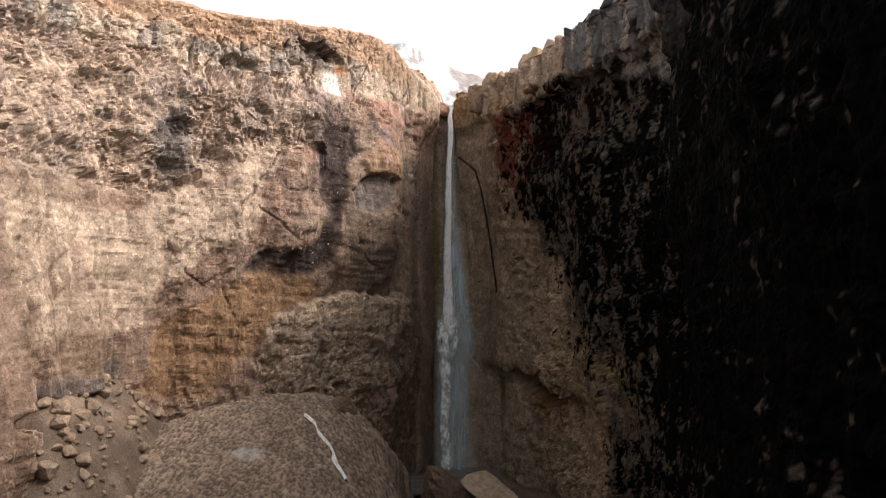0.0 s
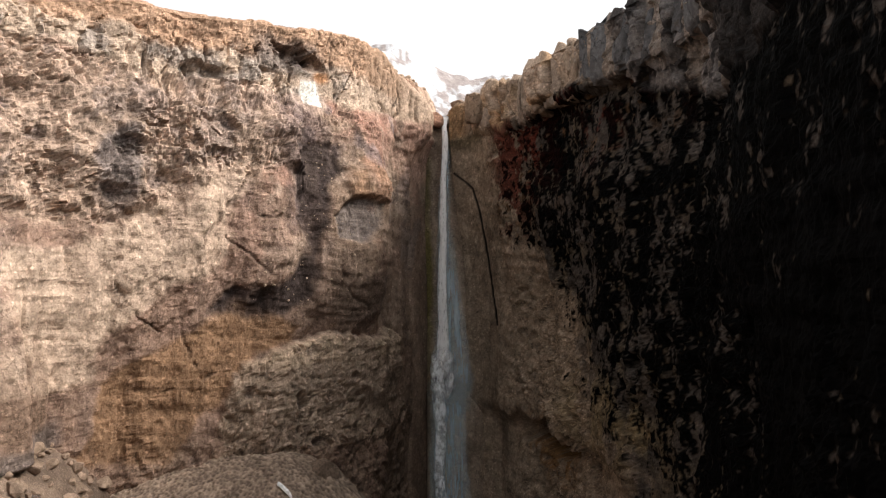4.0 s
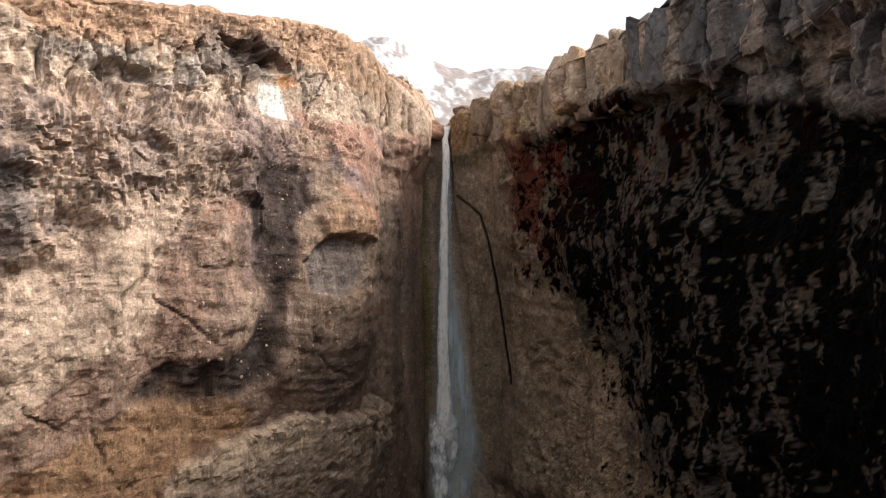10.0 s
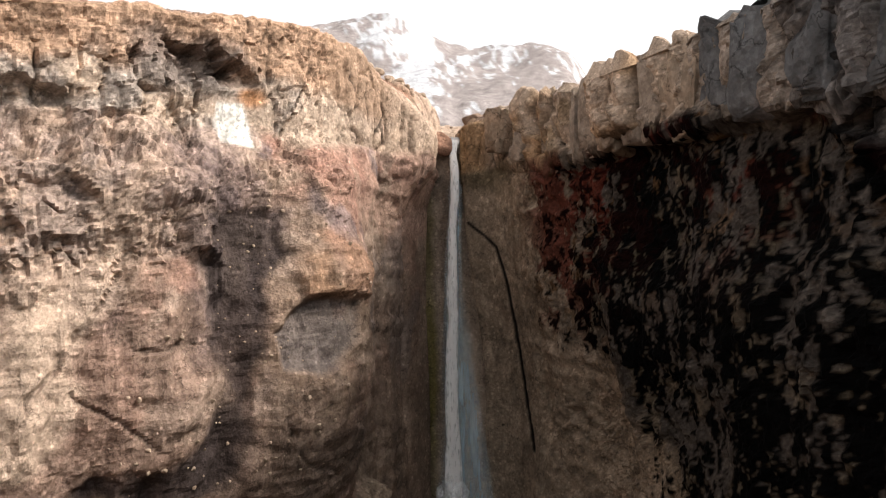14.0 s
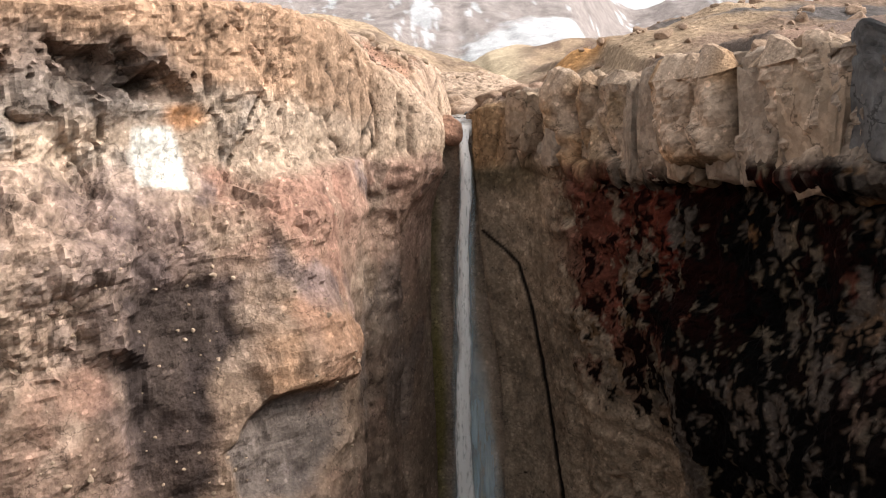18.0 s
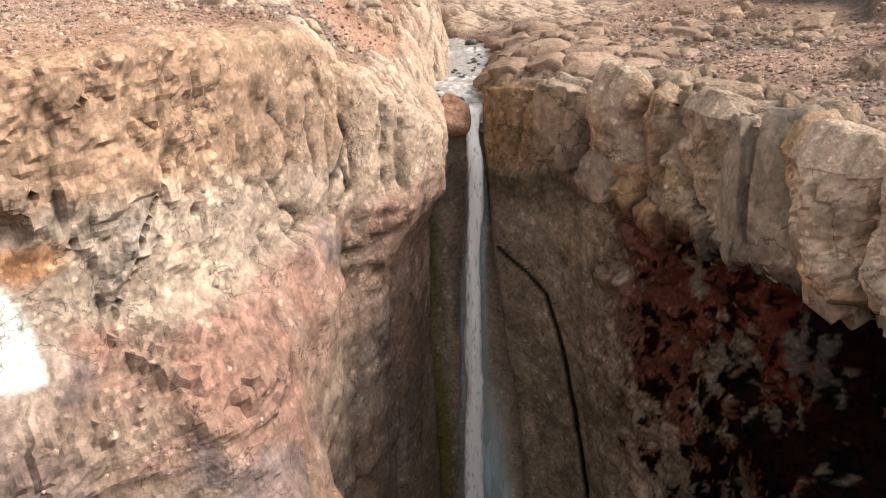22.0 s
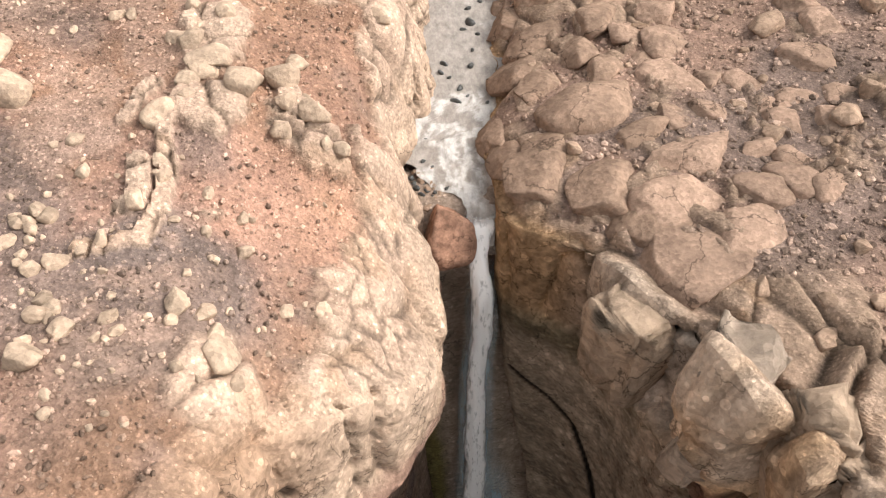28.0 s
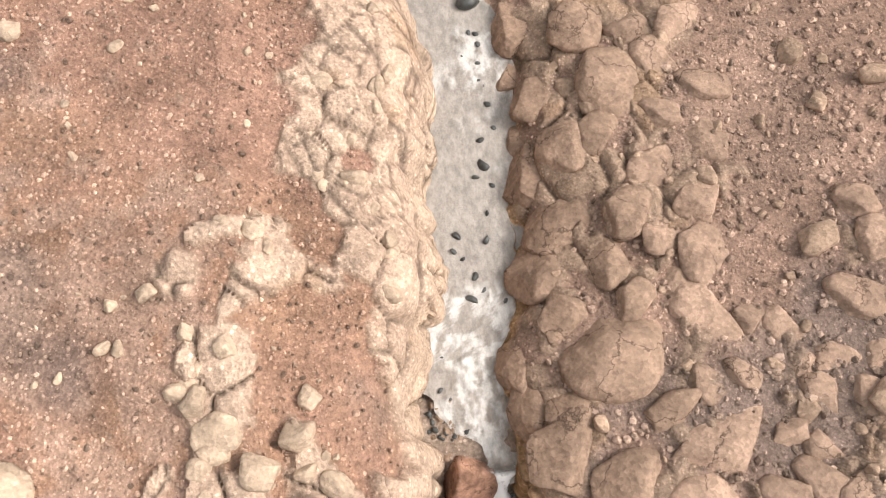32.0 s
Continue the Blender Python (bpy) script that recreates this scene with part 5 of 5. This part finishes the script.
# stones in the stream
for x, y, r in [(0.2, 200.8, 0.44), (-0.3, 204.6, 0.31), (1.4, 204.2, 0.31), (1.7, 208.8, 0.44), (1.7, 210.4, 0.28), (-0.6, 203.7, 0.28), (-0.1, 203.2, 0.19), (1.2, 208.1, 0.25), (1.8, 217.6, 0.25),
                (2, 214.3, 0.22), (1.6, 205.8, 0.19), (1.2, 216, 0.16), (2.1, 207.5, 0.22), (2.6, 211.1, 0.22), (-0.9, 196.1, 0.16), (-0.8, 193.5, 0.28), (-1.6, 193.4, 0.22), (-1.9, 197.7, 0.19), (0.5, 202.1, 0.28),
                (0.9, 201.2, 0.25), (2.0, 200.5, 0.25), (2.4, 213.9, 0.19), (-2.1, 195.9, 0.22), (-2.6, 193.8, 0.3), (2.3, 216.7, 0.31), (2.2, 217.5, 0.25), (2.1, 215.5, 0.25), (2.4, 212.7, 0.25), (2.0, 219.6, 0.8)]:
    ob = put(wet[rng.integers(5)], "stream_stone", x, y, water_z(y) + 0.1 * r, r, (1, rng.uniform(0.6, 0.9), 0.7), rng.uniform(0, 360))
    tagged(ob, "dark wet stone lying in the milky stream", "stone", "stones in the stream")

for _ in range(60):
    x, y = rng.uniform(-3.0, -0.9), rng.uniform(192.2, 195.4)
    r = rng.uniform(0.08, 0.24)
    ob = put((wet if rng.random() < 0.3 else brown)[rng.integers(5)], "pebble", x, y, water_z(y) - 0.1 + 0.3 * r, r, (1, 0.8, 0.7), rng.uniform(0, 360))
    tagged(ob, "rounded brown pebble heaped behind the lip boulder", "stone", "pebbles behind the lip boulder")

# ---------------- bottom of the canyon ----------------


def mound_z(x, y):
    z = 25.5 - 0.33 * np.maximum(142 - y, 0) - 0.5 * np.maximum(y - 146, 0)
    z = z - 0.07 * np.maximum(x + 24, 0) ** 1.85 - 0.02 * np.maximum(-40 - x, 0) ** 2
    cliff = smooth(x + 1.2 * np.sin(y * 0.5) + 0.7 * np.sin(y * 1.3), -5.0, -8.5) * smooth(x + np.sin(y * 0.4), -56, -50) * smooth(y + np.sin(x * 0.6), 157, 151) * smooth(y, 84, 98)
    return -3 + (z + 3) * cliff


mx, my = np.linspace(-58, -3, 420), np.linspace(84, 160, 460)
X, Y = np.meshgrid(mx, my)
p = np.stack([X, Y, mound_z(X, Y)], -1).reshape(-1, 3)
u1, u2, uc = worley(np.stack([p[:, 0] * 2.3, p[:, 1] * 1.7, 0 * p[:, 0]], 1), 301)
p[:, 2] += (0.45 * u1 + 0.9 * fbm(p * 0.08, 4, 302) + 0.2 * fbm(p * 0.7, 3, 303)) * smooth(p[:, 2], 0, 5)
# pits darker and rims paler: shading of the cups painted in
col = mix(np.tile([0.15, 0.108, 0.082], (len(p), 1)), [0.31, 0.232, 0.175], smooth(u1, 0.3, 0.75))
col = mix(col, [0.36, 0.33, 0.30], blob(p, (-29, 124, 19), (2.2, 2.0, 9), 0.5 * fbm(p * 0.5, 3, 304), 0.3) * 0.8)
mound = mesh_object("snow_mound", p, grid_faces(len(my), len(mx)), GRIT, col)
tagged(mound, "old snow mound covered with brown grit and pitted all over", "snow mound")

s = np.linspace(0, 0.8, 60)
cx, cy = -22.5 + 9.7 * s ** 0.85, 134.5 - 12.5 * s
width = 0.18 + 0.55 * s ** 2 + 0.13 * np.sin(s * 23)
cx = cx + 0.35 * np.sin(s * 17)
rows_ = []
for o in (-1, -0.6, 0, 0.6, 1):
    xx, yy = cx + o * width * 0.85, cy + o * width * 0.5
    zz = mound_z(xx, yy) + 0.55 - 0.5 * abs(o) ** 2 + 0.45
    rows_.append(np.stack([xx, yy, zz], 1))
p = np.array(rows_).reshape(-1, 3)
p[:, 2] += 0.1 * fbm(p * 0.8, 3, 305)
ob = mesh_object("snow_strip", p, grid_faces(5, 60), SNOW)
tagged(ob, "thin strip of clean white snow on the mound", "snow")
ob = put(stone_mesh("ice_block", 71, ICE, 4, square=0.5, cuts=5, rough=0.05), "ice_block", -18, 143, 23.6, 1.0, (3.2, 2.2, 1.6), 10, (8, 6))
tagged(ob, "grit-covered ice block resting on the snow mound", "ice block")
ob = put(stone_mesh("ice_slab", 72, ICE, 3, flat=True, square=0.35, cuts=9, rough=0.04), "ice_slab", 1.2, 144.5, 5.6, 1.0, (6.4, 4.2, 9.0), 20, (6, -14))
tagged(ob, "dirty ice slab standing in front of the pool", "ice slab", "ice slabs at the pool")
ob = put(stone_mesh("ice_slab", 73, PALE, 3, flat=True, square=0.3, cuts=8, rough=0.04), "ice_slab", 10.4, 143.0, 7.0, 1.0, (8.6, 3.4, 2.4), -8, (-6, 36))
tagged(ob, "tilted ice slab with a pale gritty top at the pool", "ice slab", "ice slabs at the pool")

floor_pts = np.array([v.co[:] for v in canyon_floor.data.vertices])
near_foot = (floor_pts[:, 0] < -36) & (floor_pts[:, 0] > -52) & (floor_pts[:, 1] > 98) & (floor_pts[:, 1] < 140)
scatter(floor_pts, near_foot, chips, 295, 0.45, 1.7, "fallen_block", "pale angular block fallen at the cliff's foot", "fallen blocks at the west foot", 0.3)

# ---------------- water ----------------
wy = np.r_[np.linspace(190.7, 199, 90), np.linspace(199.2, 262, 380)]
bank_w, bank_e = outline(WEST, pace), outline(EAST, pace)
left = np.interp(wy, bank_w[:, 1], bank_w[:, 0]) - 1.2
right = np.interp(wy, bank_e[:, 1], bank_e[:, 0]) + 1.5
floor_left, floor_right = left.copy(), right.copy()
lip = wy < 197.5
left[lip] = np.maximum(left[lip], np.interp(wy[lip], [190.7, 192.0, 193.2, 194.4, 196.5], [0.2, 0.0, -0.7, -2.3, -3.6]))
right[lip] = np.minimum(right[lip], np.interp(wy[lip], [190.7, 192.2, 194, 196.5], [1.4, 1.8, 2.4, 3.4]))
left = left + smooth(wy, 191.4, 193) * (0.25 * np.sin(wy * 2.1) + 0.15 * np.sin(wy * 4.7))
k = np.linspace(0, 1, 40)
X = left[:, None] + (right - left)[:, None] * k[None]
Y = np.repeat(wy[:, None], 40, 1)
p = np.stack([X, Y, water_z(Y)], -1).reshape(-1, 3)
white = smooth(fbm(p * np.array([0.35, 0.3, 0.3]), 3, 401) + 0.8 * np.exp(-((p[:, 1] - 199) / 2.5) ** 2) + 0.5 * np.exp(-((p[:, 1] - 195) / 1.5) ** 2) + 0.4 * np.exp(-((p[:, 1] - 214) / 2.5) ** 2), 0.05, 0.5)
p[:, 2] += white * (0.28 * np.abs(fbm(p * np.array([1.6, 1.1, 1]), 4, 402)) + 0.08) + 0.03 * fbm(p * 1.5, 3, 403)
p[:, 2] -= 1.6 * smooth(p[:, 1], 192.4, 190.7) ** 2
col = mix(np.tile([0.28, 0.25, 0.225], (len(p), 1)), [0.47, 0.445, 0.42], white * smooth(fbm(p * np.array([2.2, 1.4, 1]), 4, 404), -0.15, 0.15))
stream = mesh_object("stream", p, grid_faces(len(wy), 40), MILK, col)
tagged(stream, "shallow milky stream with white rapids between the rocks", "stream", kind="structure")

X = floor_left[:, None] - 1.5 + (floor_right - floor_left + 3)[:, None] * k[None]
bed = np.stack([X, Y, water_z(Y) - 0.9], -1).reshape(-1, 3)
bed[:, 2] += 0.2 * fbm(bed * 0.8, 3, 406) + 0.93 * smooth(bed[:, 1], 197, 194) - 2.4 * smooth(bed[:, 1], 192.6, 191) ** 2
ob = mesh_object("stream_bed", bed, grid_faces(len(wy), 40), SOIL, np.tile([0.25, 0.19, 0.15], (len(bed), 1)))
tagged(ob, "stony bed under the stream", "stream bed", kind="structure")


def tube(name, path, wide, deep, seed, ripple, material, parent, label, turns=36, fade=(0.1, 0.1), power=1.3):
    """A falling body of water: an oval tube along the path, torn by stretched ripples."""
    n = len(path)
    a = np.linspace(0, 2 * np.pi, turns, endpoint=False)
    ring = np.stack([np.cos(a), np.sin(a)], 1)
    q = np.stack([path[:, None, 0] + ring[None, :, 0] * wide[:, None], path[:, None, 1] + ring[None, :, 1] * deep[:, None], np.repeat(path[:, 2:3], turns, 1)], -1).reshape(-1, 3)
    d = fbm(q * np.array([1.6, 1.6, 0.22]), 4, seed) * ripple
    out = np.tile(ring, (n, 1))
    q[:, :2] += out * d[:, None]
    i = np.arange(n * turns).reshape(n, turns)
    j = np.roll(i, -1, 1)
    f = np.stack([i[:-1], j[:-1], j[1:], i[1:]], -1).reshape(-1, 4)
    body = np.abs(ring[:, 1]) ** power
    ends = np.clip(np.minimum((path[:, 2].max() - path[:, 2]) / fade[0], (path[:, 2] - path[:, 2].min()) / fade[1]), 0, 1)
    thick = (ends[:, None] * body[None]).reshape(-1, 1)
    ob = mesh_object(name, q, f, material, np.repeat(thick, 3, 1))
    ob.parent = parent
    return tagged(ob, label)


waterfall = tagged(new("waterfall"), "tall thin white waterfall dropping into a dark pool", "waterfall")
z = np.r_[np.linspace(85.3, 84.5, 12), np.linspace(84.1, 30, 274)]
y = 192.0 - 2.0 * np.sqrt(np.clip((85.35 - z) / 5.5, 0, 1))
x = np.interp(z, [31, 57, 85], [0.0, 0.1, 0.75]) + 0.04 * np.sin(z * 0.35)
jet = np.stack([x, y, z], 1)
tube("main_jet", jet, np.interp(z, [31, 45, 75, 83, 84.6], [1.5, 1.0, 0.62, 0.55, 0.8]), np.interp(z, [31, 84], [0.7, 0.35]), 411, 0.32, FOAM, waterfall, "dense white stream of falling water", fade=(0.7, 3), power=0.9)
low = z < 84.2
tube("jet_mist", jet[low] + np.array([0.15, 1.3, 0]), np.interp(z, [31, 45, 75, 84], [2.3, 1.7, 1.15, 0.8])[low], np.interp(z, [31, 84], [1.0, 0.5])[low], 416, 0.3, VEIL, waterfall, "thin bluish mist round the falling water", fade=(6, 3))
z = np.linspace(64, 22, 170)
x = np.interp(z, [22, 30, 64], [3.0, 2.6, 0.9])
tube("side_veil", np.stack([x, 190.6 + 0 * z, z], 1), np.interp(z, [22, 30, 45, 64], [4.6, 4.0, 2.6, 1.0]), np.interp(z, [22, 64], [0.6, 0.3]), 412, 0.5, VEIL, waterfall, "thin bluish veil of spray beside the jet", fade=(14, 10))
z = np.linspace(37.5, 25, 60)
ball = np.sqrt(np.clip(1 - ((z - 31.2) / 6.2) ** 2, 0.0, 1))
tube("splash", np.stack([0.0 + 0 * z, 189.2 + 0 * z, z], 1), 0.3 + 2.4 * ball, 0.3 + 1.5 * ball, 413, 0.9, FROTH, waterfall, "burst of white water on a ledge", fade=(3, 4), power=0.7)
z = np.linspace(31, 0.5, 130)
tube("lower_jet", np.stack([-0.6 + 0.2 * np.sin(z * 0.4), 188.8 + 0 * z, z], 1), np.interp(z, [0.5, 15, 31], [1.3, 1.1, 1.5]), np.interp(z, [0.5, 31], [0.8, 0.8]), 414, 0.5, FROTH, waterfall, "broken white water below the ledge", fade=(4, 1), power=0.9)
tube("lower_veil", np.stack([1.2 + 0 * z, 189.4 + 0 * z, z], 1), np.interp(z, [0.5, 31], [4.4, 3.8]), np.interp(z, [0.5, 31], [0.9, 0.9]), 415, 0.8, VEIL, waterfall, "wide bluish spray below the ledge", fade=(6, 1))
px, py = np.linspace(-10, 12, 40), np.linspace(168, 196, 50)
X, Y = np.meshgrid(px, py)
p = np.stack([X, Y, 1.4 + 0 * X], -1).reshape(-1, 3)
p[:, 2] += 0.15 * fbm(p * 0.6, 3, 421)
ob = mesh_object("pool", p, grid_faces(50, 40), POOL)
tagged(ob, "dark foaming pool under the waterfall", "pool", kind="structure")


def gravel(name, points, tint, chosen, count, low, high, label, seed, pale=1.7):
    """Thousands of small stones, each a jittered twenty-sided chip, as one mesh."""
    r = np.random.default_rng(seed)
    v, f = icosphere(1)
    v, f = v[:12], np.array([t for t in icosahedron()])
    idx = r.choice(np.nonzero(chosen)[0], count)
    at = points[idx] + r.uniform(-0.25, 0.25, (count, 3)) * np.array([1, 1, 0])
    size = low * (high / low) ** (r.random(count) ** 2.6)
    shape = v[None] * (size[:, None] * r.uniform(0.6, 1.25, (count, 3)))[:, None, :] * r.uniform(0.7, 1.2, (count, 12))[:, :, None]
    a = r.uniform(0, 2 * np.pi, count)
    c, s_ = np.cos(a)[:, None], np.sin(a)[:, None]
    q = np.stack([shape[:, :, 0] * c - shape[:, :, 1] * s_, shape[:, :, 0] * s_ + shape[:, :, 1] * c, shape[:, :, 2] * 0.8], -1) + at[:, None, :]
    faces = (f[None] + 12 * np.arange(count)[:, None, None]).reshape(-1, 3)
    shade = r.choice([0.55, 0.85, 1.15, 1.45, pale], count, p=[0.15, 0.2, 0.25, 0.25, 0.15])
    col = np.repeat(tint[idx] * 0.5 * shade[:, None] + np.array([0.27, 0.195, 0.15]) * 0.5 * shade[:, None], 12, 0)
    ob = mesh_object(name, q.reshape(-1, 3), faces, SOIL, col, flat=True)
    return tagged(ob, label, "gravel", kind="stuff")


def icosahedron():
    v = icosphere(1)[0][:12]
    out = []
    n = len(v)
    lim = 1.06
    for a in range(n):
        for b in range(a + 1, n):
            for c in range(b + 1, n):
                if max(np.linalg.norm(v[a] - v[b]), np.linalg.norm(v[b] - v[c]), np.linalg.norm(v[a] - v[c])) < lim:
                    out.append((a, b, c) if np.dot(np.cross(v[b] - v[a], v[c] - v[a]), v[a]) > 0 else (a, c, b))
    return out


gw = (away_w < 30) & (away_w > 1.5) & (land_w[:, 1] > 150) & (land_w[:, 1] < 232) & (bare_w < 0.5)
ge = (away_e < 48) & (away_e > 1.5) & (land_e[:, 1] > 140) & (land_e[:, 1] < 232) & (bare_e < 0.6)
gravel("gravel_west", land_w, tint_w, gw, 34000, 0.03, 0.19, "loose reddish and pale gravel strewn over the plateau", 5, 1.8)
gravel("gravel_east", land_e, tint_e, ge, 22000, 0.035, 0.3, "loose dusty brown gravel strewn over the plateau", 6)
